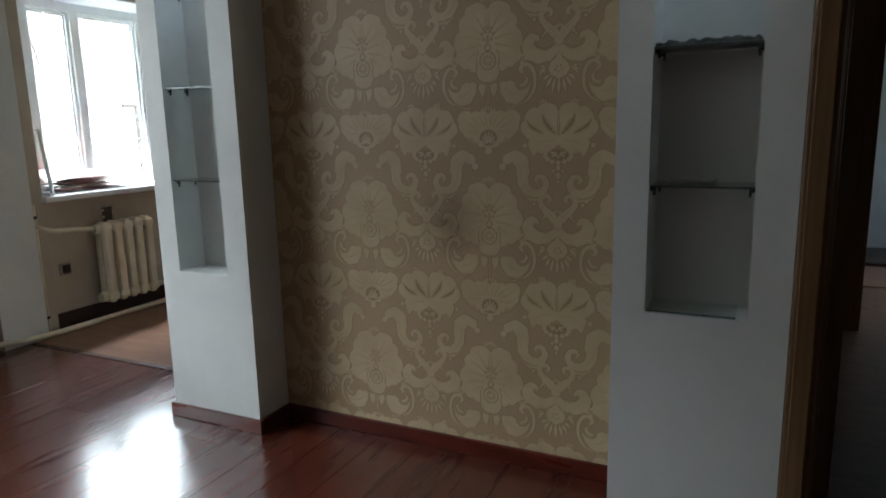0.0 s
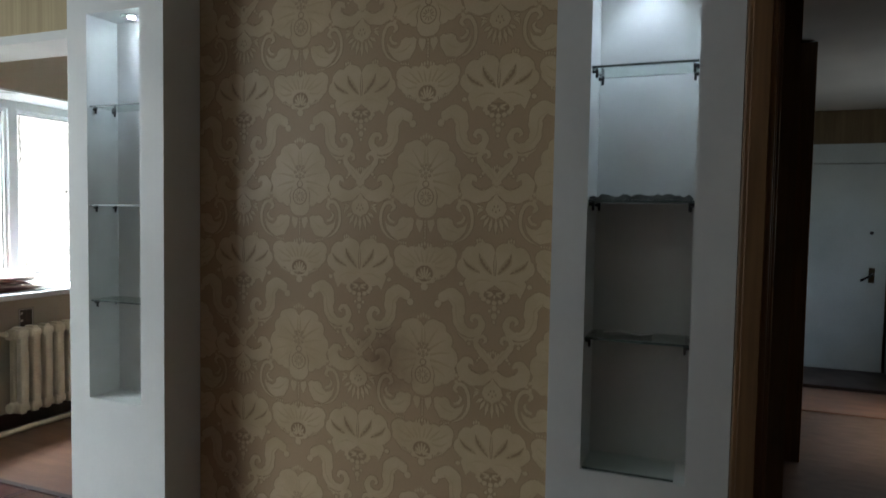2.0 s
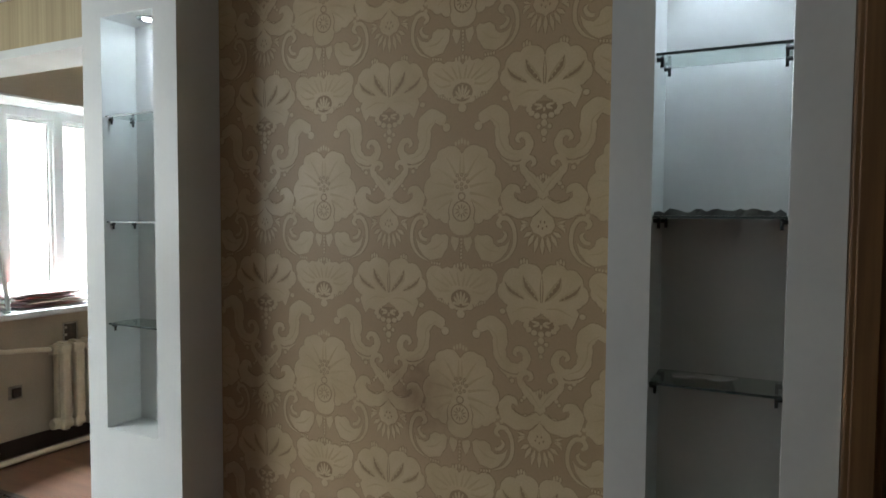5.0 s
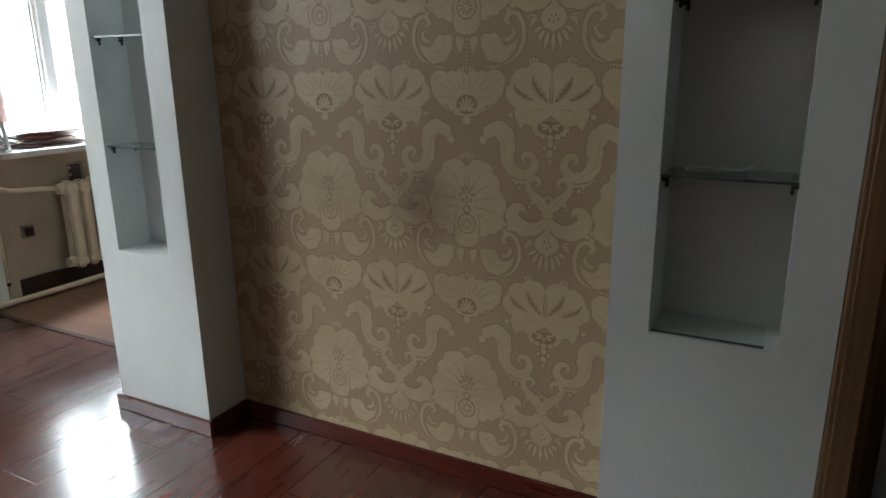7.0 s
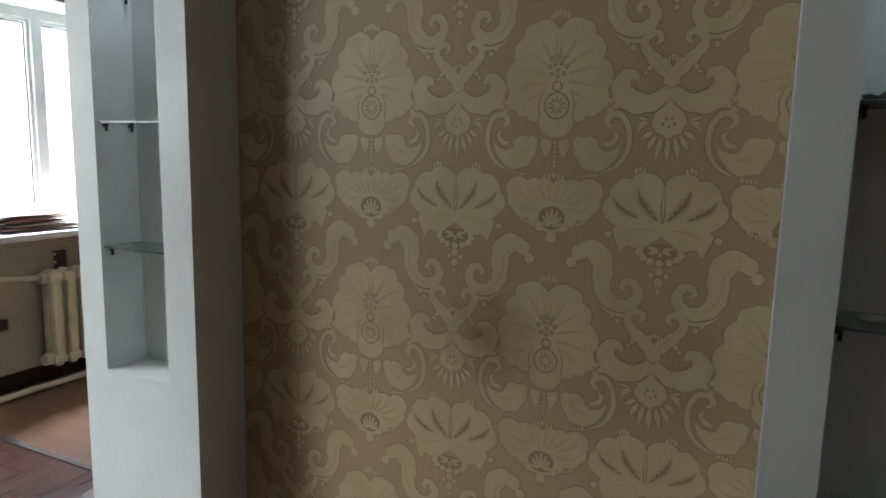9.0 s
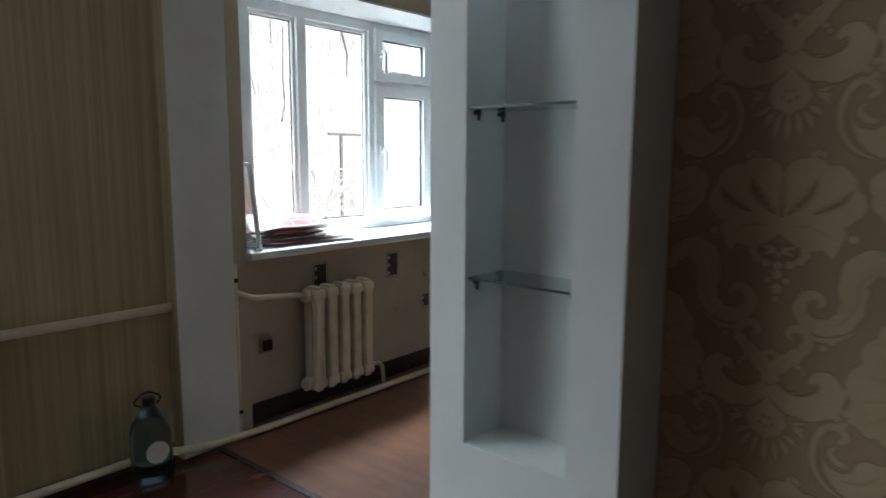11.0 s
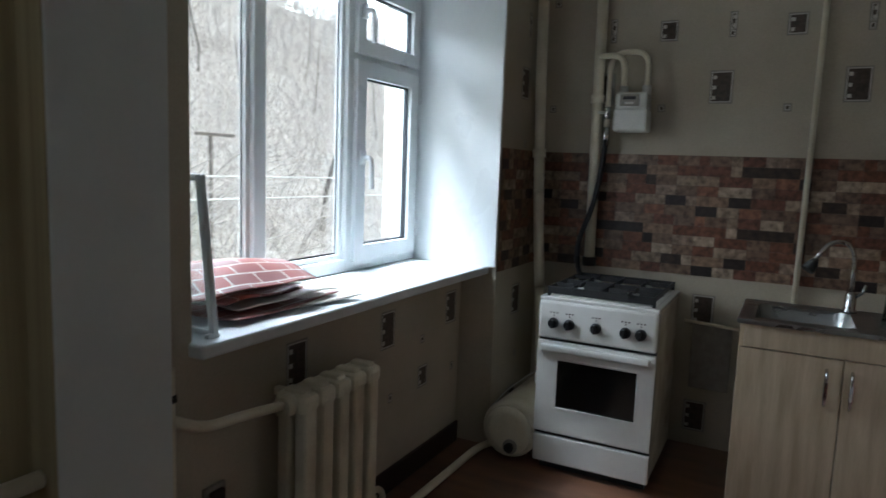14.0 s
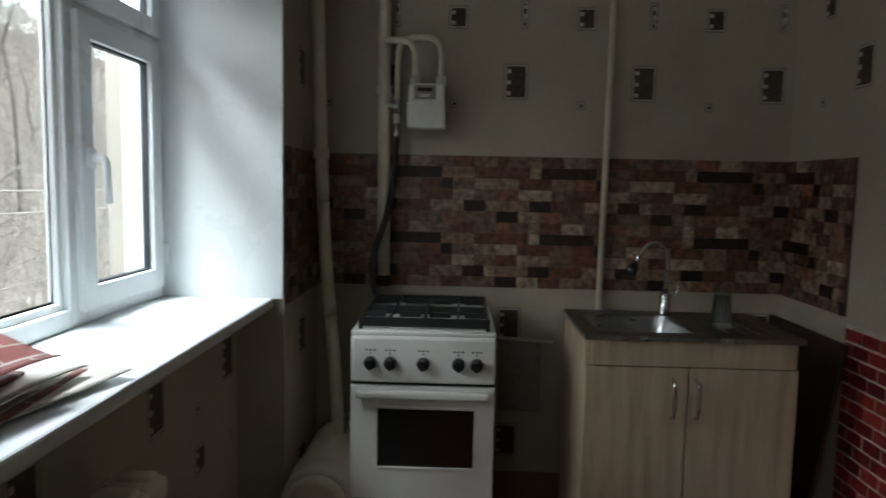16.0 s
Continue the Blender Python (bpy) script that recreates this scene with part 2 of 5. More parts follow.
def box(bm, x0, x1, y0, y1, z0, z1, bevel=0.0, mi=0, rot=None, about=None):
    r = bmesh.ops.create_cube(bm, size=1)
    bmesh.ops.scale(bm, vec=(x1 - x0, y1 - y0, z1 - z0), verts=r["verts"])
    bmesh.ops.translate(bm, vec=((x0 + x1) / 2, (y0 + y1) / 2, (z0 + z1) / 2), verts=r["verts"])
    vs = r["verts"]
    if bevel:
        es = list({e for v in vs for e in v.link_edges})
        q = bmesh.ops.bevel(bm, geom=es, offset=bevel, segments=2, affect="EDGES", profile=0.5)
        vs = list({v for f in q["faces"] for v in f.verts} | {v for v in vs if v.is_valid})
    if rot:
        bmesh.ops.rotate(bm, cent=about or ((x0 + x1) / 2, (y0 + y1) / 2, (z0 + z1) / 2), matrix=rot, verts=vs)
    bmesh.ops.translate(bm, vec=at[0], verts=vs)
    return bm


def tube(bm, pts, r, seg=10, radii=None, cap=True):
    """A round bar along the points."""
    pts = [Vector(p) + at[0] for p in pts]
    rings = []
    side = None
    for i, p in enumerate(pts):
        d = (pts[min(i + 1, len(pts) - 1)] - pts[max(i - 1, 0)]).normalized()
        if side is None:
            side = d.cross(Vector((0, 0, 1)) if abs(d.z) < 0.9 else Vector((1, 0, 0))).normalized()
        side = (side - d * side.dot(d)).normalized()
        up = d.cross(side)
        rr = radii[i] if radii else r
        rings.append([bm.verts.new(p + rr * (math.cos(a) * side + math.sin(a) * up)) for a in (2 * math.pi * k / seg for k in range(seg))])
    for a, b in zip(rings, rings[1:]):
        for k in range(seg):
            bm.faces.new((a[k], a[(k + 1) % seg], b[(k + 1) % seg], b[k])).smooth = True
    if cap:
        bm.faces.new(rings[0][::-1])
        bm.faces.new(rings[-1])
    return bm


def bend(pts, n=6, rad=0.05):
    """Rounds the corners of a line of points."""
    pts = [Vector(p) for p in pts]
    out = [pts[0]]
    for a, b, c in zip(pts, pts[1:], pts[2:]):
        p, q = b + (a - b).normalized() * min(rad, (a - b).length / 2), b + (c - b).normalized() * min(rad, (c - b).length / 2)
        out += [p.lerp(b, i / n).lerp(b.lerp(q, i / n), i / n) for i in range(n + 1)]
    return out + [pts[-1]]


def lathe(bm, profile, cx, cy, seg=24):
    rings = [[bm.verts.new((at[0].x + cx + r * math.cos(2 * math.pi * k / seg), at[0].y + cy + r * math.sin(2 * math.pi * k / seg), z)) for k in range(seg)] for r, z in profile]
    for a, b in zip(rings, rings[1:]):
        for k in range(seg):
            bm.faces.new((a[k], a[(k + 1) % seg], b[(k + 1) % seg], b[k])).smooth = True
    bm.faces.new(rings[0][::-1])
    bm.faces.new(rings[-1])
    return bm


def mesh_of(name, bm, mats):
    bmesh.ops.recalc_face_normals(bm, faces=bm.faces)
    me = bpy.data.meshes.new(name)
    bm.to_mesh(me)
    bm.free()
    for m in mats if isinstance(mats, (list, tuple)) else [mats]:
        me.materials.append(m)
    return me


def solid(name, bm, m, label, category="", kind="structure", group=""):
    return tagged(new(name, mesh_of(name, bm, m)), label, category or name.rstrip("_0123456789").replace("_", " "), group, kind)


def thing(name, x, y, z, label, category, group="", kind=""):
    ob = new(name)
    ob.location = Vector((x, y, z)) + at[0]
    ob.empty_display_size = 0.05
    return tagged(ob, label, category, group, kind)


def part(name, bm, m, parent, label="", kind=""):
    """A mesh, given in world places, under a thing or under one of its parts."""
    top = parent
    while top.parent:
        top = top.parent
    if top.location.length:
        bmesh.ops.translate(bm, vec=-top.location, verts=bm.verts)
    ob = new(name, mesh_of(name, bm, m))
    ob.parent = parent
    return tagged(ob, label, kind=kind)


B = bmesh.new

# ---- structure: floors, walls, ceilings ----
ZC = 2.45           # ceiling
XL, XK = -1.98, 0.20  # outer wall of the room, inner wall of the kitchen
YK = 2.645          # stove wall

at[0] = Vector()
floor = solid("floor", box(box(B(), -2.02, 4.1, -4.6, -0.06, -0.12, -0.012), -2.02, -0.25, -0.06, 0.16, -0.12, -0.012), DARKPLINTH, "subfloor under red-brown laminate boards", "floor")
solid("floor_kitchen", box(B(), -2.1, 0.2, 0.16, 2.7, -0.12, 0.001), LINO, "worn brown wood-print linoleum kitchen floor", "floor")
solid("floor_hall", box(B(), 1.9, 4.1, -0.06, 5.3, -0.12, -0.002), HALLFLOOR, "dark hallway floor with worn covering", "floor")
solid("ceiling", box(B(), -2.5, 4.3, -4.8, 5.5, ZC, ZC + 0.15), CEIL, "off-white painted ceiling", "ceiling")
at[0] = KITCHEN_AT

# outer wall: room part with its window behind the viewer, kitchen part with the wide window
bm = B()
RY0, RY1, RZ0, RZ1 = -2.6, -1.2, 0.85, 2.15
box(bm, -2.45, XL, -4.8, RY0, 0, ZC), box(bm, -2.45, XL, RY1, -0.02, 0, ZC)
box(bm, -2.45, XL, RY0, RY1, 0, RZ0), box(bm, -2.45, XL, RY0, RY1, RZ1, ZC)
wall_west = solid("wall_west", bm, STRIPE, "room wall with beige vertically striped wallpaper", "wall")
WY0, WY1, WZ0, WZ1 = 0.6, 2.07, 0.877, 2.15
bm = B()
box(bm, -2.45, -1.95, 0.259, 0.36, 0, ZC)
box(bm, -2.45, -2.03, 0.36, 2.06, 0, WZ0 - 0.04)
box(bm, -2.45, -1.95, 0.36, 2.085, WZ1, ZC)
box(bm, -2.45, -1.86, 2.085, 2.9, 0, ZC)
wall_kitchen_window = solid("wall_kitchen_window", bm, KPAPER, "kitchen window wall papered cream with small printed squares", "wall")
bm = B()
box(bm, -2.44, -1.862, 2.07, 2.083, WZ0, WZ1)
vs = [bm.verts.new(Vector(p) + at[0]) for p in ((-1.955, 0.362, WZ0), (-2.32, 0.60, WZ0), (-2.32, 0.60, WZ1), (-1.955, 0.362, WZ1))]
bm.faces.new(vs)
bmesh.ops.solidify(bm, geom=list(bm.faces)[-1:], thickness=0.008)
box(bm, -2.44, -1.955, 0.37, 2.07, WZ1 - 0.012, WZ1 - 0.002)
solid("window_reveal", bm, PVC, "smooth white plastered window reveal", "window reveal")
bm = B()
box(bm, -2.1, XK + 0.2, YK, YK + 0.2, 0, ZC)
wall_kitchen_north = solid("wall_kitchen_north", bm, KPAPER, "kitchen wall papered cream with small printed squares", "wall")
wall_kitchen_east = solid("wall_kitchen_east", box(B(), XK, XK + 0.15, 0.2, YK, 0, ZC), KPAPER, "kitchen side wall with cream printed wallpaper", "wall")
# the wall between room and kitchen: stub, lintel, papered field
solid("wall_stub", box(B(), XL - 0.3, -1.90, -0.02, 0.258, 0, ZC, 0.004), PLASTER, "white painted wall stub beside the kitchen opening", "wall")
solid("stub_wallpaper", box(B(), XL, -1.902, -0.024, -0.0205, 0, 2.16), STRIPE, "beige striped wallpaper on the stub", "wallpaper")
bm = B()
box(bm, -1.90, -0.245, -0.02, 0.2, 2.175, ZC)
solid("lintel", bm, STRIPE, "striped wallpaper band above the kitchen opening", "lintel")
bm = B()
box(bm, -1.90, -0.245, -0.03, 0.21, 2.16, 2.174, 0.003)
box(bm, -1.90, -0.245, -0.034, -0.0225, 2.16, 2.20, 0.002)
solid("lintel_trim", bm, PLASTER, "white trim along the opening's head", "trim")
bm = B()
box(bm, XL, -0.245, -0.05, -0.021, ZC - 0.03, ZC - 0.002, 0.008)
solid("cornice", bm, CEIL, "narrow white ceiling moulding", "trim")
at[0] = ROOM_AT
wall_damask = solid("wall_damask", box(B(), -0.02, 1.45, 0.0, 0.2, 0, ZC), DAMASK, "wall with beige-gold embossed damask wallpaper", "wall")
# Unseen walls, kept dark to cut bounce; the east opening admits hall fill.
solid("wall_south", box(B(), -2.6, 4.0, -4.74, -4.54, 0, ZC), HALLPAPER, "unseen room wall behind, dark to cut bounced light", "wall")
solid("wall_east", box(box(box(box(B(), 3.78, 3.98, -4.54, 2.6, 0, ZC), 3.78, 3.98, 4.0, 5.5, 0, ZC), 3.78, 3.98, 2.6, 4.0, 0, 0.9), 3.78, 3.98, 2.6, 4.0, 2.1, ZC), HALLPAPER, "unseen room wall, dark to cut bounced light", "wall")


def pillar(name, x0, x1, y0, n0, n1, nz0, nz1, label):
    """A plasterboard pillar with a recess that is open to the front."""
    back, d = 0.0, -0.045
    p = thing(name, (x0 + x1) / 2, y0, 0, label, "pillar", "niche pillars", "structure")
    bm = B()
    box(bm, x0, n0, y0, back, 0, ZC), box(bm, n1, x1, y0, back, 0, ZC)
    box(bm, n0, n1, y0, back, 0, nz0), box(bm, n0, n1, y0, back, nz1, ZC), box(bm, n0, n1, d, back, nz0, nz1)
    bmesh.ops.remove_doubles(bm, verts=bm.verts, dist=0.0005)
    inner = [f for f in bm.faces if n0 - 0.001 < f.calc_center_median().x < n1 + 0.001 and nz0 - 0.001 < f.calc_center_median().z < nz1 + 0.001 and f.calc_center_median().y > y0 + 0.01]
    for f in inner:
        f.material_index = 1
    part("shaft", bm, [PLASTER, NICHE], p)
    return p


LN0, LN1, RN0, RN1 = -0.395, -0.128, 1.538, 1.82
left_pillar = pillar("niche_pillar", -0.497, -0.014, -0.19, LN0, LN1, 0.672, 2.165, "white plasterboard pillar with a tall lit shelf niche")
part("wall_end", box(B(), -0.494, -0.023, 0.001, 0.26, 0, ZC), PLASTER, left_pillar)
right_pillar = pillar("niche_pillar", 1.44, 1.928, -0.21, RN0, RN1, 0.697, 2.20, "white plasterboard pillar with a niche, its upper half brightly lit")
part("wall_end", box(B(), 1.452, 1.928, 0.001, 0.2, 0, ZC), PLASTER, right_pillar)

# doorway beside the pillar, and the hall behind it
bm = B()
box(bm, 1.93, 2.004, -0.222, -0.195, 0, 2.1, 0.006)
box(bm, 1.943, 1.99, -0.229, -0.221, 0, 2.1, 0.003)
box(bm, 1.93, 2.01, -0.195, 0.2, 0, 2.1, 0.003)
box(bm, 2.01, 2.032, -0.02, 0.0, 0, 2.1, 0.004)
box(bm, 2.80, 2.88, -0.222, 0.2, 0, 2.1, 0.003)
box(bm, 1.93, 2.88, -0.222, 0.2, 2.1, 2.17, 0.004)
solid("door_casing", bm, CASING, "dark brown wooden door casing of the open doorway", "door casing")
bm = B()
box(bm, 2.88, 3.78, -0.2, 0.2, 0, ZC), box(bm, 1.93, 2.88, -0.2, 0.2, 2.17, ZC)
solid("wall_door", bm, STRIPE, "room wall above and beside the doorway", "wall")
solid("wall_hall_west", box(box(B(), 1.93, 2.1, 0.2, 2.3, 0, ZC), 2.1, 2.34, 2.3, 5.1, 0, ZC), HALLPAPER, "dark papered hallway wall", "wall")
bm = B()
box(bm, 2.34, 2.66, 5.05, 5.25, 0, ZC), box(bm, 3.46, 3.78, 5.05, 5.25, 0, ZC), box(bm, 2.66, 3.46, 5.05, 5.25, 2.14, ZC)
solid("wall_hall_end", bm, HALLPAPER, "dark papered end wall of the hallway", "wall")
solid("hall_corner_post", box(B(), 2.30, 2.40, 2.26, 2.40, 0, ZC - 0.01, 0.004), CASING, "brown wooden corner strip in the hallway", "trim")
# Added out of sight: stops sky light leaking round the door frame.
solid("wall_hall_back", box(B(), 2.5, 3.6, 5.26, 5.36, 0, ZC), HALLPAPER, "unseen panel added behind the hall door to block leaking light", "wall")
solid("threshold", box(B(), 2.6, 3.5, 4.3, 5.05, -0.002, 0.03, 0.006), DARKPLINTH, "dark raised threshold under the hall door", "threshold")
solid("hall_runner", box(B(), 2.42, 3.7, 3.5, 4.28, -0.002, 0.006, 0.002), LINO, "strip of paler worn floor covering in the hallway", "floor covering")
door = thing("door_1", 2.7, 5.05, 0.03, "closed white painted door at the hallway's end", "door", kind="structure")
bm = B()
box(bm, 2.662, 2.71, 5.03, 5.09, 0.03, 2.13), box(bm, 3.41, 3.458, 5.03, 5.09, 0.03, 2.13), box(bm, 2.71, 3.41, 5.03, 5.09, 1.96, 2.138, 0.004)
part("frame", bm, DOORWHITE, door)
leaf = part("leaf", box(B(), 2.713, 3.38, 5.05, 5.09, 0.035, 1.955, 0.004), DOORWHITE, door)
bm = tube(B(), bend([(3.27, 5.048, 0.94), (3.27, 5.0, 0.94), (3.17, 5.0, 0.88)], rad=0.02), 0.011)
part("handle", bm, BLACK, leaf, "black lever handle")
part("handle_plate", box(B(), 3.24, 3.29, 5.04, 5.05, 0.86, 1.0, 0.003), CHROME, leaf, "pale metal plate")
part("peephole", tube(B(), [(3.25, 5.03, 1.32), (3.25, 5.06, 1.32)], 0.016), BLACK, leaf)

# plinths
bm = B()


def plinth(bm, x0, y0, x1, y1, h=0.062, t=0.016):
    if abs(x1 - x0) > abs(y1 - y0):
        s = 1 if x1 > x0 else -1
        box(bm, min(x0, x1), max(x0, x1), y0 - t, y0, 0, h, 0.004)
    else:
        box(bm, x0, x0 + t, min(y0, y1), max(y0, y1), 0, h, 0.004)


plinth(bm, -0.013, -0.001, 1.44, -0.001)
plinth(bm, -0.512, -0.191, 0.004, -0.191)
plinth(bm, -0.0135, -0.19, -0.0135, -0.017)
solid("baseboard_1", bm, PLINTH, "glossy mahogany-coloured baseboard along wall and pillar", "baseboard")
at[0] = KITCHEN_AT
bm = B()
box(bm, -2.03, -2.015, 0.36, 2.06, 0, 0.1, 0.003)
box(bm, XL, XL + 0.014, -3.0, -0.03, 0, 0.06, 0.003)
solid("baseboard_2", bm, DARKPLINTH, "dark baseboard along the outer wall", "baseboard")

# ---- kitchen window ----


def sash(parent, name, y0, y1, z0, z1, w, x=-2.30, t=0.05, label=""):
    f = part(name, box(box(box(box(B(), x - t, x, y0, y0 + w, z0, z1, 0.004), x - t, x, y1 - w, y1, z0, z1, 0.004),
                           x - t + 0.001, x - 0.001, y0 + w - 0.004, y1 - w + 0.004, z0, z0 + w, 0.004),
                       x - t + 0.001, x - 0.001, y0 + w - 0.004, y1 - w + 0.004, z1 - w, z1, 0.004), PVC, parent, label)
    g = 0.007
    bm = B()
    for a, b, c, d in ((y0 + w - 0.002, y0 + w + g, z0 + w, z1 - w), (y1 - w - g, y1 - w + 0.002, z0 + w, z1 - w),
                       (y0 + w, y1 - w, z0 + w - 0.002, z0 + w + g), (y0 + w, y1 - w, z1 - w - g, z1 - w + 0.002)):
        box(bm, x - t + 0.012, x - 0.018, a, b, c, d)
    part("gasket", bm, SEAL, f, "dark rubber gasket")
    pane = part("pane", box(B(), x - 0.03, x - 0.026, y0 + w - 0.006, y1 - w + 0.006, z0 + w - 0.006, z1 - w + 0.006), WGLASS, f)
    pane.visible_shadow = False
    return f


win = thing("window_1", -2.3, 1.33, WZ0, "wide white plastic three-part window with a hopper vent", "window", kind="structure")
bm = B()
WT = WZ1 - 0.01
for y0, y1 in ((WY0 - 0.06, WY0 + 0.05), (0.955, 1.015), (1.495, 1.56), (2.03, 2.085)):
    box(bm, -2.36, -2.305, y0, y1, WZ0, WT, 0.004)
for z0, z1 in ((WZ0, WZ0 + 0.055), (WT - 0.06, WT)):
    box(bm, -2.359, -2.306, WY0, 2.07, z0, z1, 0.004)
box(bm, -2.359, -2.306, 1.53, 2.06, 1.755, 1.80, 0.004)
part("window_frame", bm, PVC, win)
sash(win, "fixed_light", WY0 + 0.04, 0.965, WZ0 + 0.045, WT - 0.05, 0.03, x=-2.325, t=0.03)
sash(win, "fixed_light", 1.005, 1.505, WZ0 + 0.045, WT - 0.05, 0.03, x=-2.325, t=0.03)
s1 = sash(win, "casement", 1.535, 2.045, WZ0 + 0.04, 1.765, 0.07, x=-2.285)
s2 = sash(win, "vent_sash", 1.535, 2.045, 1.79, WT - 0.04, 0.06, x=-2.285)
for s, z in ((s1, 1.36), (s2, 1.96)):
    bm = box(B(), -2.286, -2.268, 1.558, 1.585, z - 0.03, z + 0.03, 0.004)
    tube(bm, bend([(-2.27, 1.572, z), (-2.235, 1.572, z), (-2.225, 1.565, z - 0.13)], rad=0.025), 0.011, radii=None)
    part("handle", bm, PVC, s)
bm = B()
for z in (1.0, 1.63):
    tube(bm, [(-2.283, 2.05, z), (-2.283, 2.05, z + 0.07)], 0.009)
part("hinge", bm, PVC, s1)
bm = box(B(), -2.33, -1.90, 0.35, 2.14, WZ0 - 0.038, WZ0, 0.008)
solid("window_sill_1", bm, SILLM, "deep glossy white window sill", "window sill")

# other windows, out of view; the hallway's is added to brighten the hall
at[0] = ROOM_AT
win3 = thing("added_hall_window", 3.9, 3.3, 0.9, "added unseen window that lets fill light into the hallway", "window", kind="structure")
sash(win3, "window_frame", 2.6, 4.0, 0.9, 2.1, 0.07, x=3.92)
at[0] = KITCHEN_AT
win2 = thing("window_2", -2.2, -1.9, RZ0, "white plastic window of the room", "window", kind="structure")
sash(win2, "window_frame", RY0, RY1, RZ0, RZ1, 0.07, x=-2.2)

# ---- kitchen heating ----


def radiator(y0, n, pitch, xb, z0, z1):
    r = thing("radiator", xb, y0 + n * pitch / 2, z0, "cream-painted cast-iron sectional radiator under the sill", "radiator")
    for i in range(n):
        yc = y0 + pitch * (i + 0.5)
        bm = B()
        for dx in (0.0, 0.065):
            box(bm, xb + dx, xb + dx + 0.05, yc - 0.026, yc + 0.026, z0 + 0.03, z1 - 0.03, 0.012)
        for z in (z0, z1 - 0.06):
            box(bm, xb - 0.002, xb + 0.117, yc - 0.0395, yc + 0.0395, z, z + 0.06, 0.02)
        box(bm, xb + 0.02, xb + 0.1, yc - 0.02, yc + 0.02, z1 - 0.012, z1 + 0.012, 0.008)
        box(bm, xb + 0.02, xb + 0.1, yc - 0.02, yc + 0.02, z0 - 0.014, z0 + 0.012, 0.008)
        part("section", bm, IRON, r)
    for z in (z0 + 0.03, z1 - 0.03):
        part("plug", tube(B(), [(xb + 0.058, y0 - 0.03, z), (xb + 0.058, y0 + 0.01, z)], 0.032, 12), IRON, r)
        part("bracket", box(B(), -2.03, xb + 0.05, y0 + pitch - 0.012, y0 + pitch + 0.012, z - 0.012, z + 0.012), IRON, r)
    return r


radiator(0.68, 5, 0.084, -1.97, 0.13, 0.655)
p = thing("heating_pipe", -1.92, 0.3, 0.03, "cream-painted steel heating pipe along the wall", "pipe", "heating pipes")
part("riser", tube(B(), [(-1.94, 0.285, 0.0), (-1.94, 0.285, 0.83)], 0.011), PIPE, p)
part("feed", tube(B(), bend([(-1.94, 0.285, 0.70), (-1.915, 0.36, 0.66), (-1.912, 0.5, 0.65), (-1.912, 0.66, 0.63)], rad=0.05), 0.014), PIPE, p)
part("return_bend", tube(B(), bend([(-1.912, 1.1, 0.16), (-1.90, 1.19, 0.16), (-1.885, 1.19, 0.03)], rad=0.05), 0.012), PIPE, p)
part("clamp", box(B(), -1.952, -1.927, 0.274, 0.296, 0.745, 0.765, 0.003), BLACK, p)
part("clamp", box(B(), -1.952, -1.927, 0.274, 0.296, 0.11, 0.13, 0.003), BLACK, p)
p = thing("floor_pipe", -1.88, 0.8, 0.02, "long cream-painted heating pipe lying along the floor", "pipe", "heating pipes")
part("run", tube(B(), bend([(-1.93, -3.4, 0.06), (-1.93, -0.12, 0.06), (-1.88, 0.02, 0.04), (-1.88, 0.3, 0.024), (-1.87, 2.0, 0.024), (-1.78, 2.2, 0.024)], rad=0.08), 0.017), PIPE, p)
p = thing("wall_pipe", -1.95, -1.5, 0.68, "cream-painted heating pipe across the striped wallpaper", "pipe", "heating pipes")
part("run", tube(B(), [(-1.948, -3.4, 0.70), (-1.948, -0.028, 0.68)], 0.019), PIPE, p)
for y in (-2.6, -0.9):
    part("bracket", box(B(), -1.979, -1.93, y - 0.01, y + 0.01, 0.665, 0.70, 0.002), PIPE, p)
p = thing("corner_riser", -1.78, 2.4, 1.2, "thick cream-painted riser pipe in the kitchen corner", "pipe", "kitchen risers")
part("run", tube(B(), bend([(-1.70, 2.34, 0.2), (-1.73, 2.4, 0.55), (-1.775, 2.42, 0.95), (-1.80, 2.42, 1.5), (-1.82, 2.42, ZC)], rad=0.3), 0.026, 12), PIPE, p)
part("collar", tube(B(), [(-1.795, 2.42, 1.40), (-1.797, 2.42, 1.44)], 0.033, 12), PIPE, p)
p = thing("gas_riser", -1.56, 2.58, 0.9, "thick cream-painted gas riser pipe on the wall", "pipe", "kitchen risers")
part("run", tube(B(), [(-1.552, 2.58, 0.90), (-1.565, 2.58, ZC)], 0.027, 12), PIPE, p)
part("collar", tube(B(), [(-1.56, 2.58, 1.68), (-1.56, 2.58, 1.72)], 0.034, 12), PIPE, p)
part("stub", tube(B(), [(-1.552, 2.58, 0.86), (-1.552, 2.58, 0.905)], 0.036, 12), BLACK, p, "black end cap")
p = thing("thin_riser", -0.6, 2.6, 0.8, "thin cream-painted pipe running up the wall behind the sink", "pipe", "kitchen risers")
part("run", tube(B(), [(-0.607, 2.605, 0.5), (-0.592, 2.605, ZC)], 0.013), PIPE, p)

# ---- gas meter ----
m = thing("gas_meter", -1.37, 2.56, 1.54, "pale grey gas meter hung from looped pipes", "gas meter")
shell = part("shell", box(box(B(), -1.455, -1.295, 2.48, 2.60, 1.535, 1.645, 0.012), -1.45, -1.30, 2.485, 2.60, 1.64, 1.72, 0.012), METER, m)
part("dial", box(B(), -1.425, -1.335, 2.476, 2.49, 1.655, 1.71, 0.003), KP_GREY, m, "grey counter plate")
part("counter_window", box(B(), -1.41, -1.35, 2.4735, 2.478, 1.685, 1.70, 0.001), BLACK, m)
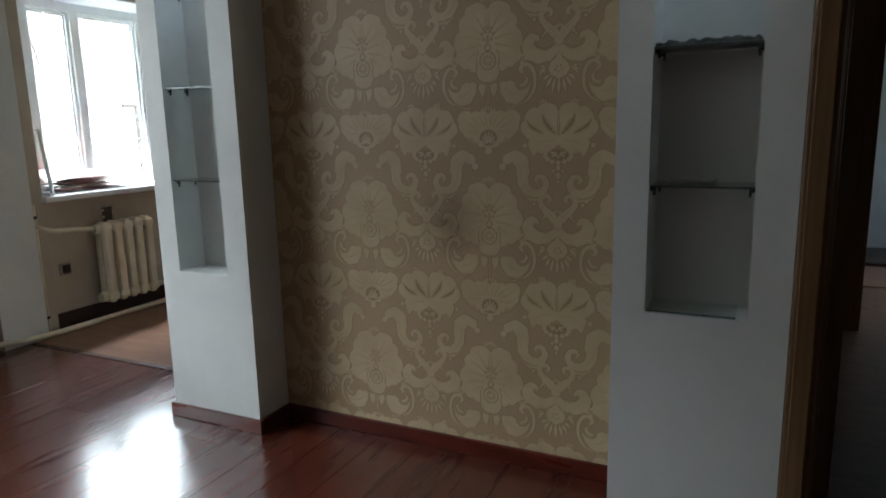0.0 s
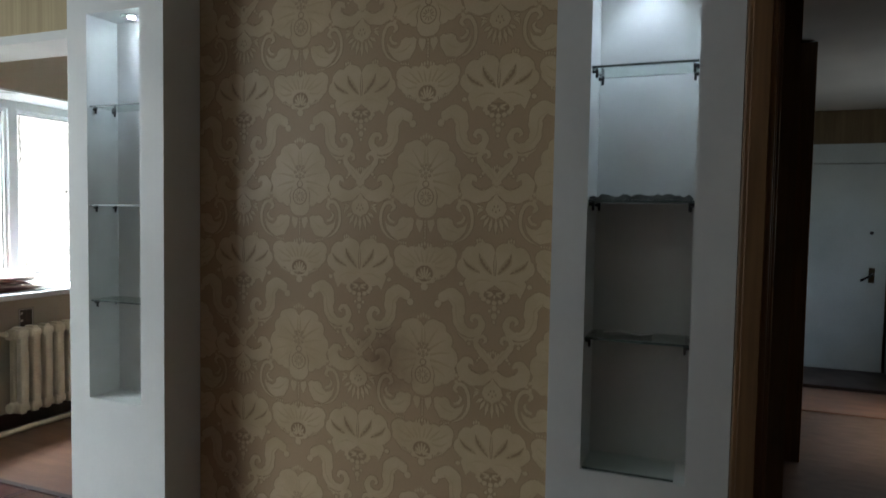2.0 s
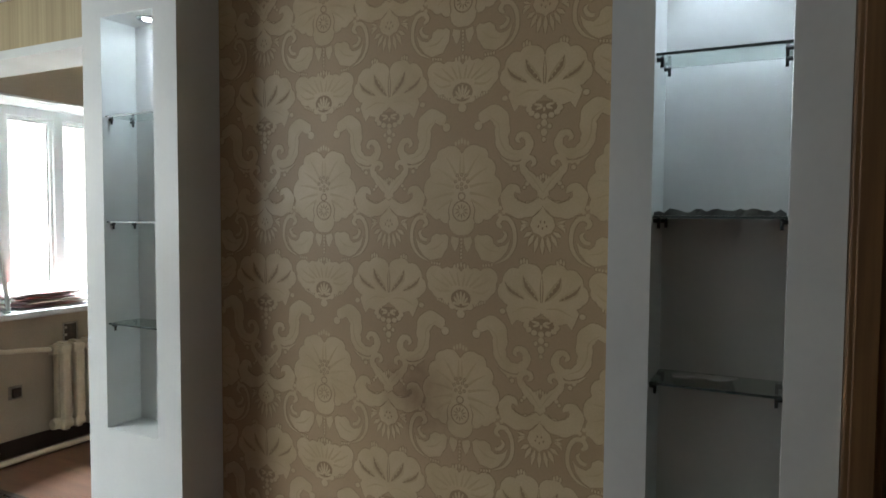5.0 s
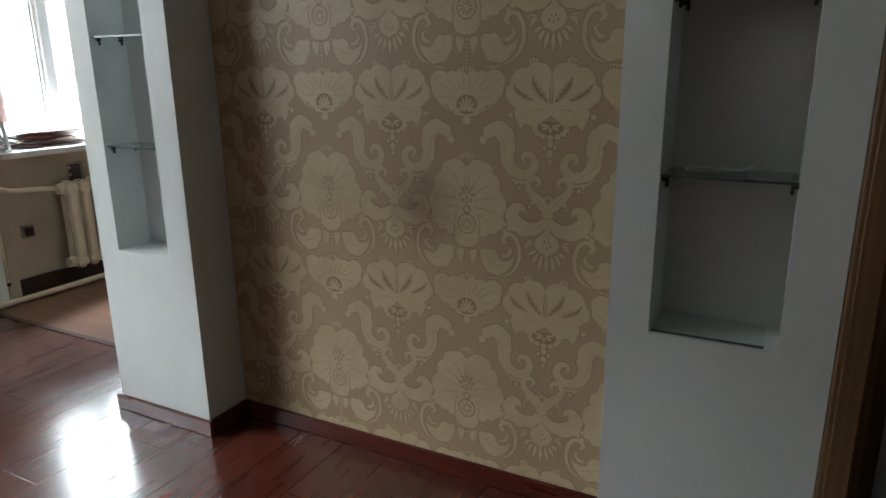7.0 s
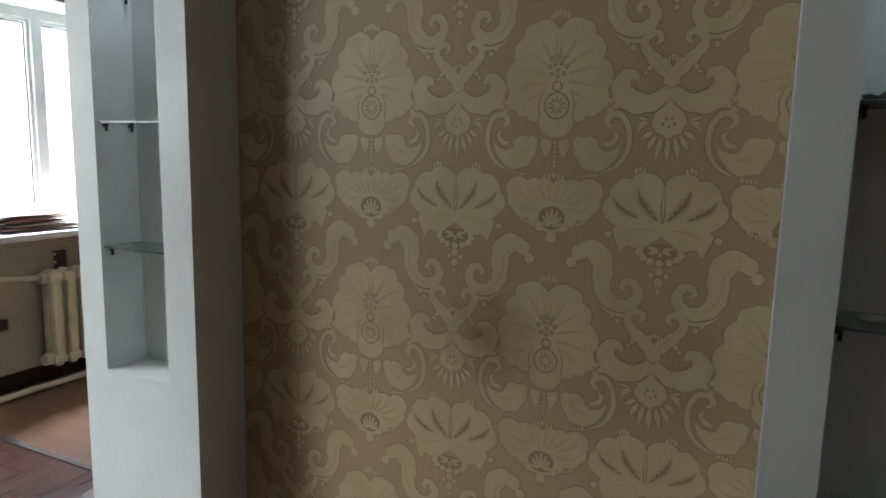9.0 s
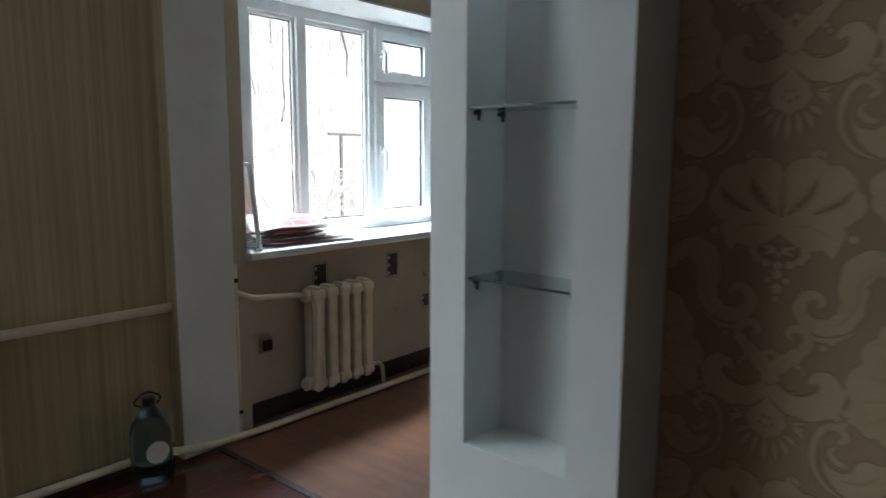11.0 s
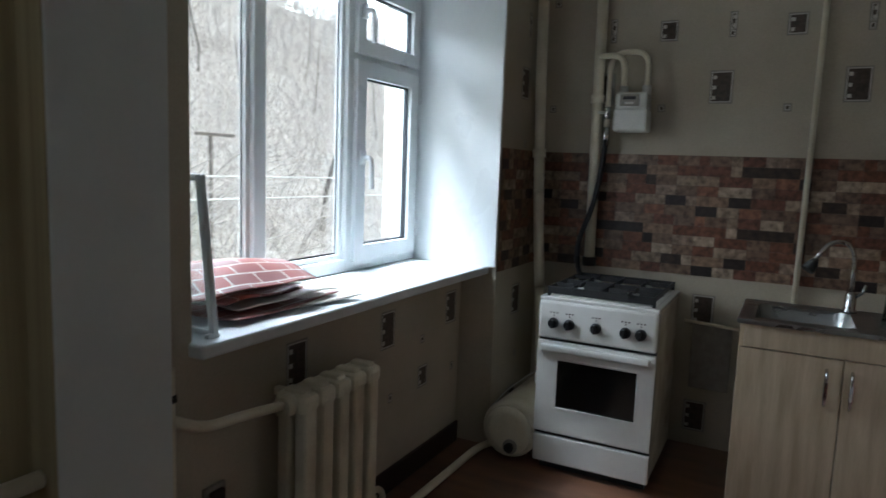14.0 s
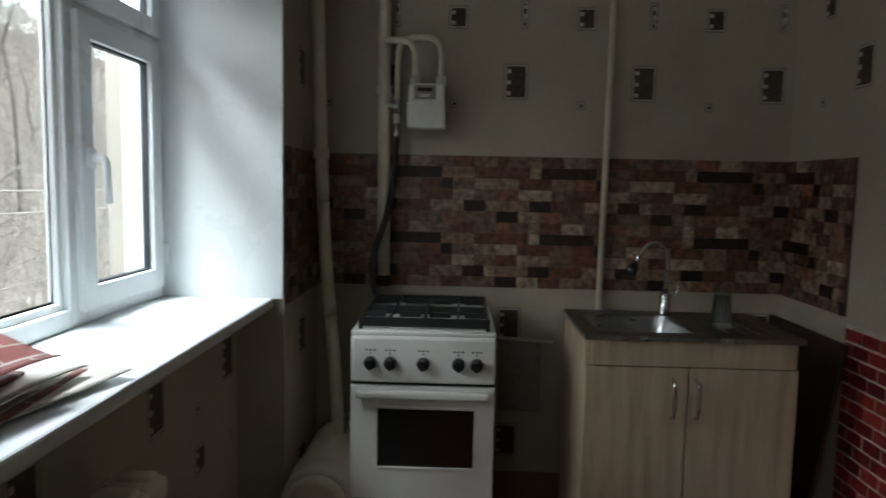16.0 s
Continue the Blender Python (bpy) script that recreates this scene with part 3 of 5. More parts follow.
part("label", box(B(), -1.40, -1.36, 2.4735, 2.478, 1.662, 1.674), KP_WHITE, m)
for x in (-1.425, -1.315):
    part("union", tube(B(), [(x, 2.54, 1.715), (x, 2.54, 1.755)], 0.021, 8), METER, m)
part("inlet_pipe", tube(B(), bend([(-1.56, 2.56, 1.905), (-1.425, 2.54, 1.905), (-1.425, 2.54, 1.74)], rad=0.08), 0.014), PIPE, m)
part("outlet_pipe", tube(B(), bend([(-1.315, 2.54, 1.74), (-1.315, 2.55, 1.92), (-1.50, 2.57, 1.92), (-1.505, 2.57, 1.55)], rad=0.08), 0.013), PIPE, m)
v = part("valve", tube(B(), [(-1.505, 2.57, 1.60), (-1.505, 2.57, 1.66)], 0.019, 8), CHROME, m)
part("valve_lever", box(B(), -1.545, -1.50, 2.535, 2.55, 1.625, 1.637, 0.003), METER, v)
h = thing("gas_hose", -1.53, 2.52, 0.8, "black rubber gas hose drooping to the cooker", "hose")
part("hose", tube(B(), bend([(-1.505, 2.57, 1.56), (-1.505, 2.56, 1.40), (-1.53, 2.52, 1.17), (-1.60, 2.50, 0.98), (-1.585, 2.49, 0.84), (-1.54, 2.47, 0.80)], rad=0.13), 0.013), HOSE, h)
part("fitting", tube(B(), [(-1.505, 2.57, 1.47), (-1.505, 2.57, 1.56)], 0.017, 8), CHROME, h, "brass and steel coupling")

# ---- cooker ----
at[0] = Vector((-0.036, 0.02, 0))
X0, X1, YF, YB = -1.582, -1.075, 1.955, 2.50
c = thing("gas_cooker", (X0 + X1) / 2, (YF + YB) / 2, 0, "white enamelled four-burner gas cooker with dark oven window", "cooker")
# Sides are mottled, a darker cream than the front.
part("body", box(B(), X0 + 0.004, X1 - 0.004, YF + 0.03, YB, 0.05, 0.775, 0.006), ENAMEL_SIDE, c, "mottled cream side panels")
part("base", box(B(), X0 + 0.02, X1 - 0.02, YF + 0.05, YB - 0.02, 0.0, 0.052), BLACK, c, "black recessed base")
part("control_panel", box(B(), X0, X1, YF - 0.012, YF + 0.05, 0.61, 0.778, 0.012), ENAMEL, c)
for i, x in enumerate((-1.512, -1.443, -1.328, -1.205, -1.142)):
    k = part("knob", tube(B(), [(x, YF - 0.012, 0.682), (x, YF - 0.02, 0.682), (x, YF - 0.04, 0.682)], 0.02, 16, radii=[0.024, 0.023, 0.018]), BLACK, c)
    part("knob_grip", box(B(), x - 0.005, x + 0.005, YF - 0.05, YF - 0.036, 0.664, 0.70, 0.002), BLACK, k)
    bm = B()
    for dx in (-0.014, 0.0, 0.014):
        box(bm, x + dx - 0.004, x + dx + 0.004, YF - 0.0135, YF - 0.0115, 0.724, 0.730)
    box(bm, x - 0.003, x + 0.003, YF - 0.0135, YF - 0.0115, 0.713, 0.718)
    part("marking", bm, KP_DARK, c)
def ring_panel(x0, x1, z0, z1, a0, a1, c0, c1, yf, yb):
    """One flat panel with a rectangular hole through it."""
    bm = B()
    loops = [[bm.verts.new(at[0] + Vector((x, y, z))) for x, z in ((p0, q0), (p1, q0), (p1, q1), (p0, q1))]
             for y in (yf, yb) for p0, p1, q0, q1 in ((x0, x1, z0, z1), (a0, a1, c0, c1))]
    of, inf, ob2, ib = loops
    for k in range(4):
        n2 = (k + 1) % 4
        for a, b2 in ((of, inf), (ib, ob2), (ob2, of), (inf, ib)):
            bm.faces.new((a[k], a[n2], b2[n2], b2[k]))
    bmesh.ops.bevel(bm, geom=list(bm.edges), offset=0.004, segments=2, affect="EDGES", profile=0.5)
    return bm


od = part("oven_door", ring_panel(X0, X1, 0.185, 0.598, -1.49, -1.143, 0.305, 0.52, YF - 0.006, YF + 0.03), ENAMEL, c)
part("oven_glass", box(B(), -1.492, -1.14, YF + 0.0, YF + 0.01, 0.303, 0.522), OVENGLASS, od, "dark oven glass")
bm = B()
for a, b2, z0, z1 in ((-1.492, -1.141, 0.298, 0.307), (-1.492, -1.141, 0.517, 0.526), (-1.495, -1.486, 0.298, 0.526), (-1.147, -1.138, 0.298, 0.526)):
    box(bm, a, b2, YF - 0.010, YF - 0.004, z0, z1, 0.002)
part("glass_trim", bm, ENAMEL, od)
part("door_handle", box(B(), X0 + 0.02, X1 - 0.02, YF - 0.035, YF - 0.006, 0.555, 0.588, 0.01), ENAMEL, od)
# Black strips draw the shade in the gaps above and below the door.
part("gap_shadow_strip", box(B(), X0 + 0.003, X1 - 0.003, YF + 0.012, YF + 0.03, 0.168, 0.188), BLACK, c, "black strip for the gap's shade")
part("panel_seal", box(B(), X0 + 0.003, X1 - 0.003, YF + 0.012, YF + 0.03, 0.596, 0.612), BLACK, c, "black strip for the gap's shade")
part("drawer", box(B(), X0, X1, YF - 0.004, YF + 0.03, 0.045, 0.170, 0.006), ENAMEL, c)
part("hob", box(B(), X0, X1, YF - 0.005, YB, 0.776, 0.792, 0.005), ENAMEL, c)
part("hob_tray", box(B(), X0 + 0.025, X1 - 0.025, YF + 0.03, YB - 0.03, 0.792, 0.796), METER, c, "stained metal burner tray")
for bx in (-1.45, -1.21):
    for by in (2.08, 2.36):
        bn = part("burner", tube(B(), [(bx, by, 0.794), (bx, by, 0.806), (bx, by, 0.812)], 0.04, 16, radii=[0.045, 0.042, 0.034]), STEEL, c)
        part("burner_cap", tube(B(), [(bx, by, 0.811), (bx, by, 0.818)], 0.03, 16), METER, bn)
bm = B()
gz0, gz1 = 0.815, 0.835
for y in (YF + 0.03, 2.22, YB - 0.03):
    box(bm, X0 + 0.03, X1 - 0.03, y - 0.006, y + 0.006, gz0 - 0.012, gz1, 0.002)
for x in (X0 + 0.03, (X0 + X1) / 2, X1 - 0.03):
    box(bm, x - 0.005, x + 0.005, YF + 0.03, YB - 0.03, gz0, gz1 - 0.001, 0.002)
for bx in (-1.45, -1.21):
    for by in (2.08, 2.36):
        for q in range(4):
            box(bm, bx + 0.025, bx + 0.105, by - 0.004, by + 0.004, gz0 + 0.004, gz1 + 0.004, 0.002, rot=Matrix.Rotation(radians(90 * q), 3, "Z"), about=(bx, by, gz0))
for x in (X0 + 0.03, X1 - 0.03):
    for y in (YF + 0.03, YB - 0.03):
        box(bm, x - 0.007, x + 0.007, y - 0.007, y + 0.007, 0.792, gz1, 0.002)
part("pan_grate", bm, GRATE, c, "black iron pan support")

# ---- sink unit ----
at[0] = Vector((0.003, 0.012, 0))
SX0, SX1, SF, SB, SZ = -0.825, -0.09, 1.885, 2.36, 0.815
s = thing("sink_cabinet", -0.45, 2.1, 0, "pale oak laminate two-door sink base cabinet", "cabinet")
bm = B()
box(bm, SX0 + 0.01, SX0 + 0.028, SF + 0.035, SB, 0.0, SZ - 0.025), box(bm, SX1 - 0.028, SX1 - 0.01, SF + 0.035, SB, 0.0, SZ - 0.025)
box(bm, SX0 + 0.028, SX1 - 0.028, SF + 0.06, SB, 0.07, 0.088), box(bm, SX0 + 0.028, SX1 - 0.028, SB - 0.01, SB - 0.004, 0.08, SZ - 0.03)
part("body", bm, OAK, s)
part("apron", box(B(), SX0 + 0.03, SX1 - 0.03, SF + 0.012, SF + 0.03, 0.71, SZ - 0.012, 0.002), OAK, s)
part("kickboard", box(B(), SX0 + 0.028, SX1 - 0.028, SF + 0.05, SF + 0.066, 0.0, 0.07), OAK, s)
for x0, x1, hx in ((SX0 + 0.012, -0.469, -0.519), (-0.465, SX1 - 0.012, -0.440)):
    d = part("door", box(B(), x0, x1, SF + 0.017, SF + 0.034, 0.065, 0.706, 0.002), OAK, s)
    bm = tube(B(), bend([(hx, SF + 0.02, 0.665), (hx, SF - 0.012, 0.655), (hx, SF - 0.012, 0.54), (hx, SF + 0.02, 0.53)], rad=0.02), 0.006)
    box(bm, hx - 0.008, hx + 0.008, SF - 0.018, SF - 0.008, 0.565, 0.63, 0.004)
    part("handle", bm, CHROME, d, "curved chrome handle")
t = thing("steel_sink", -0.45, 2.1, SZ - 0.02, "stainless steel inset sink top with drainer", "sink")
bm = B()
bx0, bx1, by0, by1 = SX0 + 0.06, -0.44, SF + 0.07, SB - 0.09
box(bm, SX0, bx0, SF, SB, SZ - 0.018, SZ, 0.004), box(bm, bx1, SX1, SF, SB, SZ - 0.018, SZ, 0.004)
box(bm, bx0 - 0.004, bx1 + 0.004, SF, by0, SZ - 0.018, SZ - 0.0004, 0.004), box(bm, bx0 - 0.004, bx1 + 0.004, by1, SB, SZ - 0.018, SZ - 0.0004, 0.004)
part("rim", bm, STEEL, t)
bm = B()
rings = []
for dz, ins in ((0.0, 0.0), (-0.02, 0.006), (-0.12, 0.02), (-0.145, 0.05)):
    ring = []
    for cx, cy, a0 in ((bx1 - 0.06, by1 - 0.06, 0), (bx0 + 0.06, by1 - 0.06, 90), (bx0 + 0.06, by0 + 0.06, 180), (bx1 - 0.06, by0 + 0.06, 270)):
        for q in range(6):
            a = radians(a0 + q * 18)
            ring.append(bm.verts.new(at[0] + Vector((cx + (0.064 - ins) * math.cos(a), cy + (0.064 - ins) * math.sin(a), SZ - 0.002 + dz))))
    rings.append(ring)
for a, b2 in zip(rings, rings[1:]):
    for k in range(len(a)):
        bm.faces.new((a[k], a[(k + 1) % len(a)], b2[(k + 1) % len(a)], b2[k])).smooth = True
bm.faces.new(rings[-1])
part("bowl", bm, STEEL, t)
part("drain", tube(B(), [(-0.6, 2.1, SZ - 0.147), (-0.6, 2.1, SZ - 0.142)], 0.035, 16), CHROME, t)
bm = B()
for i in range(5):
    x = -0.36 + i * 0.05
    box(bm, x - 0.008, x + 0.008, SF + 0.07, SB - 0.1, SZ - 0.001, SZ + 0.003, 0.002)
part("drainer_ribs", bm, STEEL, t)
f = thing("kitchen_tap", -0.44, 2.29, SZ, "chrome mixer tap with a flexible gooseneck spout", "tap")
body = part("body", lathe(B(), [(0.027, SZ), (0.027, SZ + 0.008), (0.021, SZ + 0.014), (0.021, SZ + 0.07), (0.016, SZ + 0.085)], -0.44, 2.29, 16), CHROME, f)
part("lever", tube(B(), [(-0.43, 2.285, SZ + 0.06), (-0.405, 2.27, SZ + 0.085), (-0.395, 2.265, SZ + 0.12)], 0.007), CHROME, body)
part("gooseneck", tube(B(), bend([(-0.44, 2.29, SZ + 0.08), (-0.44, 2.29, SZ + 0.27), (-0.53, 2.25, SZ + 0.29), (-0.585, 2.22, SZ + 0.20)], rad=0.09), 0.009), CHROME, f)
part("spray_head", tube(B(), [(-0.578, 2.225, SZ + 0.21), (-0.588, 2.22, SZ + 0.19), (-0.605, 2.21, SZ + 0.165)], 0.02, 12, radii=[0.012, 0.022, 0.026]), BLACK, f, "black spray head")
g = thing("water_glass", -0.325, 2.02, SZ, "clear plastic cups stacked upside down on the drainer", "cup")
for k in range(3):
    zc = SZ + 0.004 + k * 0.014
    part("cup", lathe(B(), [(0.040, zc), (0.040, zc + 0.004), (0.037, zc + 0.006), (0.028, zc + 0.118), (0.024, zc + 0.12), (0.0235, zc + 0.117), (0.035, zc + 0.006), (0.037, zc)], -0.325, 2.02, 20), WGLASS, g)

at[0] = KITCHEN_AT
# ---- tank and hatch in the corner ----
k = thing("round_tank", -1.71, 2.2, 0, "cream enamelled round tank lying beside the cooker", "tank")
bm = tube(B(), [(-1.72, 1.985, 0.142), (-1.72, 1.99, 0.142), (-1.72, 2.0, 0.142), (-1.715, 2.5, 0.142), (-1.715, 2.52, 0.142)], 0.13, 28, radii=[0.118, 0.128, 0.132, 0.132, 0.11])
part("drum", bm, PIPE, k)
lid = part("lid", tube(B(), [(-1.72, 1.965, 0.142), (-1.72, 1.972, 0.142), (-1.72, 1.986, 0.142)], 0.1, 28, radii=[0.085, 0.108, 0.112]), PIPE, k)
part("valve", tube(B(), [(-1.70, 1.935, 0.075), (-1.70, 1.966, 0.075)], 0.022, 14), BLACK, lid, "small black valve")
part("valve_ring", tube(B(), [(-1.70, 1.955, 0.075), (-1.70, 1.967, 0.075)], 0.034, 14), KP_GREY, lid)
for y in (2.1, 2.42):
    part("cradle", box(B(), -1.80, -1.64, y - 0.02, y + 0.02, 0.001, 0.03, 0.004), DARKPLINTH, k)
wv = thing("tank_wire", -1.72, 2.2, 0.27, "thin loose wire over the tank", "wire")
part("wire", tube(B(), bend([(-1.84, 2.04, 0.20), (-1.80, 2.1, 0.27), (-1.70, 2.25, 0.36), (-1.60, 2.4, 0.38)], rad=0.08), 0.0025, 6), METER, wv)

# dark panel that fills the gap between cabinet and wall
bd = thing("dark_panel", 0.12, 2.3, 0, "dark panel leaning in the gap beside the cabinet", "board")
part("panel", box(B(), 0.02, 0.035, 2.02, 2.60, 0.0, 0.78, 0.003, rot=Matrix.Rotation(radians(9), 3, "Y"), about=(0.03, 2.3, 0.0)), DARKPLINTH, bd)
sk = thing("low_hatch", -0.95, 2.63, 0.35, "plain dark cover low on the wall beside the cooker", "cover")
part("cover", box(B(), -1.03, -0.85, 2.615, 2.645, 0.30, 0.62, 0.004), KP_GREY, sk)
lp = thing("low_pipe", -0.9, 2.6, 0.62, "thin pipe between cooker and sink unit", "pipe")
part("run", tube(B(), [(-1.07, 2.60, 0.635), (-0.80, 2.60, 0.62)], 0.008, 8), PIPE, lp)

# ---- things on the sill ----


def sheet(name, x0, x1, y0, y1, z, wave, tilt, mats, parent, thick=0.003, turn=0.0, label="", seed=0, hump=0.0):
    n = 14
    bm = B()
    uv = bm.loops.layers.uv.new("UVMap")
    grid = [[bm.verts.new(at[0] + Vector((x0 + (x1 - x0) * i / n, y0 + (y1 - y0) * j / n,
                           z + tilt * j / n + wave * noise.noise((i / n * 2.2 + seed, j / n * 2.2, seed)) + wave * 0.6 * math.sin(3 * j / n + seed) + hump * math.sin(math.pi * min(1, 0.25 + 0.8 * i / n)) * (1 - 0.4 * j / n)))) for j in range(n + 1)] for i in range(n + 1)]
    for i in range(n):
        for j in range(n):
            fc = bm.faces.new((grid[i][j], grid[i + 1][j], grid[i + 1][j + 1], grid[i][j + 1]))
            fc.smooth = True
            for lp2, (u, v2) in zip(fc.loops, ((i, j), (i + 1, j), (i + 1, j + 1), (i, j + 1))):
                lp2[uv].uv = (v2 / n * (y1 - y0) * 1.15, u / n * (x1 - x0) * 1.15)
    bmesh.ops.rotate(bm, cent=at[0] + Vector(((x0 + x1) / 2, (y0 + y1) / 2, z)), matrix=Matrix.Rotation(radians(turn), 3, "Z"), verts=bm.verts)
    bmesh.ops.solidify(bm, geom=list(bm.faces), thickness=thick)
    return part(name, bm, mats, parent, label)


w = thing("folded_film", -2.08, 0.8, WZ0, "crumpled red brick-print wall film folded on the sill", "wall film")
sheet("bottom_fold", -2.27, -1.985, 0.52, 1.04, WZ0 + 0.02, 0.009, 0.0, FILM, w, 0.004, 5, seed=3)
sheet("paper_fold", -2.27, -2.0, 0.60, 1.02, WZ0 + 0.038, 0.011, 0.0, FILMBACK, w, 0.004, -5, "pale paper backing", seed=5)
sheet("middle_fold", -2.28, -2.03, 0.52, 0.90, WZ0 + 0.056, 0.012, 0.006, FILM, w, 0.008, 6, seed=8)
sheet("top_fold", -2.29, -2.0, 0.46, 0.92, WZ0 + 0.085, 0.014, 0.0, FILM, w, 0.002, -9, seed=12, hump=0.07)
sheet("lower_flap", -2.24, -1.97, 0.62, 1.10, WZ0 + 0.012, 0.006, 0.004, FILMBACK, w, 0.003, -14, "pale paper backing", seed=17)
bm = tube(B(), [(-2.12, 0.60, WZ0 + 0.065), (-2.14, 0.8, WZ0 + 0.07), (-2.15, 1.0, WZ0 + 0.075)], 0.024, 14)
part("roll", bm, FILM, w, "rolled end of the film")
fr = thing("leaning_frame", -2.0, 0.42, WZ0, "narrow white framed pane leaning against the reveal", "frame")
R = Matrix.Rotation(radians(6), 3, "X")
piv = (-2.05, 0.43, WZ0)
bm = B()
for x0, x1, z0, z1 in ((-1.955, -1.935, 0, 0.42), (-2.2, -2.18, 0, 0.42), (-2.18, -1.955, 0, 0.02), (-2.18, -1.955, 0.4, 0.42)):
    box(bm, x0, x1, 0.42, 0.438, WZ0 + z0 + 0.003, WZ0 + z1, 0.003, rot=R, about=piv)
part("frame", bm, PVC, fr)
part("pane", box(B(), -2.18, -1.955, 0.427, 0.431, WZ0 + 0.02, WZ0 + 0.40, rot=R, about=piv), TUMBLER, fr)
part("foot", box(B(), -1.95, -1.935, 0.40, 0.44, WZ0, WZ0 + 0.012, 0.002), PVC, fr)

# ---- socket, bottle ----


def socket(x, y, z):
    so = thing("wall_socket", x, y, z, "old brown double wall socket", "socket")
    part("plate", box(B(), x, x + 0.012, y - 0.04, y + 0.04, z - 0.04, z + 0.04, 0.004), KP_GREY, so)
    part("face", box(B(), x + 0.011, x + 0.028, y - 0.026, y + 0.026, z - 0.028, z + 0.028, 0.006), DARKPLINTH, so, "dark socket face")
    for dy in (-0.01, 0.01):
        part("hole", tube(B(), [(x + 0.0275, y + dy, z), (x + 0.0295, y + dy, z)], 0.003, 8), BLACK, so)


socket(-2.03, 0.50, 0.385)
bt = thing("water_bottle", -1.83, -0.20, 0, "large blue-tinted plastic water bottle with a white label", "bottle")
prof = [(0.07, 0.002), (0.082, 0.015), (0.082, 0.08), (0.076, 0.09), (0.082, 0.1), (0.082, 0.20), (0.07, 0.25), (0.035, 0.30), (0.022, 0.315), (0.022, 0.335)]
part("body", lathe(B(), prof, -1.83, -0.20, 24), WATERB, bt)
part("cap", lathe(B(), [(0.026, 0.325), (0.026, 0.352), (0.022, 0.356)], -1.83, -0.20, 16), BLACK, bt, "dark screw cap")
part("carry_handle", tube(B(), bend([(-1.83, -0.23, 0.32), (-1.83, -0.27, 0.345), (-1.83, -0.21, 0.385), (-1.83, -0.14, 0.345), (-1.83, -0.17, 0.32)], rad=0.03), 0.005), BLACK, bt)
part("label", tube(B(), [(-1.745, -0.215, 0.15), (-1.742, -0.2155, 0.15)], 0.045, 20), METER, bt, "round white label")

# ---- niche shelves and spots ----
at[0] = ROOM_AT


def niche_shelf(x0, x1, yf, z, opaque=False):
    sh = thing("glass_shelf", (x0 + x1) / 2, (yf - 0.045) / 2, z, "dusty opaque glass shelf with torn film along its edge" if opaque else "clear glass shelf on small dark clips in the niche", "shelf", "niche shelves")
    pane = part("glass", box(B(), x0 + 0.001, x1 - 0.001, yf + 0.012, -0.046, z, z + 0.006, 0.001), DUST if opaque else SGLASS, sh)
    pane.visible_shadow = opaque
    part("edge", box(B(), x0 + 0.001, x1 - 0.001, yf + 0.0105, yf + 0.0125, z, z + 0.006), GREYSHELF, sh, "dark green glass edge")
    for y in (yf + 0.03, -0.07):
        for x, d in ((x0, 1), (x1, -1)):
            bm = tube(B(), [(x, y, z - 0.006), (x + d * 0.016, y, z - 0.006)], 0.0055, 8)
            tube(bm, [(x + d * 0.012, y, z - 0.024), (x + d * 0.012, y, z)], 0.004, 8)
            part("clip", bm, BLACK, sh)
    return sh


def niche_spot(x, y, z, power):
    sp = thing("niche_spotlight", x, y, z, "small round recessed spotlight, lit, in the niche head", "spotlight", "niche spots")
    part("bezel", lathe(B(), [(0.018, z - 0.004), (0.036, z - 0.004), (0.04, z - 0.0005), (0.018, z - 0.0005)], x, y, 24), CHROME, sp)
    part("bulb", lathe(B(), [(0.001, z - 0.008), (0.014, z - 0.006), (0.017, z - 0.002)], x, y, 20), SPOT, sp, "glowing bulb face")
    lamp("niche_spot_light", "SPOT", look(at[0] + Vector((x, y - 0.03, z - 0.012)), at[0] + Vector((x, y - 0.0, 1.3))), power, (0.78, 0.87, 1), spot=88)


for z in (1.812, 1.43, 1.055):
    niche_shelf(LN0, LN1, -0.19, z)
for z, o in ((1.834, False), (1.462, True), (1.072, False)):
    niche_shelf(RN0, RN1, -0.21, z, o)
plate = thing("glass_shelf", (RN0 + RN1) / 2, -0.12, 0.702, "greenish glass plate lying on the niche floor", "shelf", "niche shelves")
part("glass", box(B(), RN0 + 0.004, RN1 - 0.03, -0.2, -0.05, 0.698, 0.704, 0.001), WGLASS, plate).visible_shadow = False
part("edge", box(B(), RN0 + 0.004, RN1 - 0.03, -0.2015, -0.2, 0.698, 0.704), GREYSHELF, plate, "dark green glass edge")
niche_spot(-0.25, -0.11, 2.165, SPOTL)
niche_spot(1.675, -0.12, 2.20, SPOTR)
# torn film along the dusty shelf, scrap on the one below
ts = thing("torn_film", 1.68, -0.19, 1.47, "torn grey film strip hanging along the shelf edge", "film")
bm = B()
rng = random.Random(4)
prev = None
for i in range(25):
    x = RN0 + 0.004 + (RN1 - RN0 - 0.008) * i / 24
    zt = 1.474 + 0.012 * rng.random()
    cur = (bm.verts.new(at[0] + Vector((x, -0.2, 1.4685))), bm.verts.new(at[0] + Vector((x, -0.196 - 0.004 * rng.random(), zt))))
    if prev:
        bm.faces.new((prev[0], cur[0], cur[1], prev[1]))
    prev = cur
bmesh.ops.solidify(bm, geom=list(bm.faces), thickness=0.002)
part("strip", bm, DUST, ts)
sc = thing("film_scrap", 1.64, -0.13, 1.1, "crumpled white film scrap on the glass shelf", "scrap")
sheet("scrap", 1.585, 1.72, -0.18, -0.08, 1.09, 0.014, 0.0, RAG, sc, 0.002, 12, seed=21)

# ---- outside: a brushy hillside behind the house ----
at[0] = Vector()


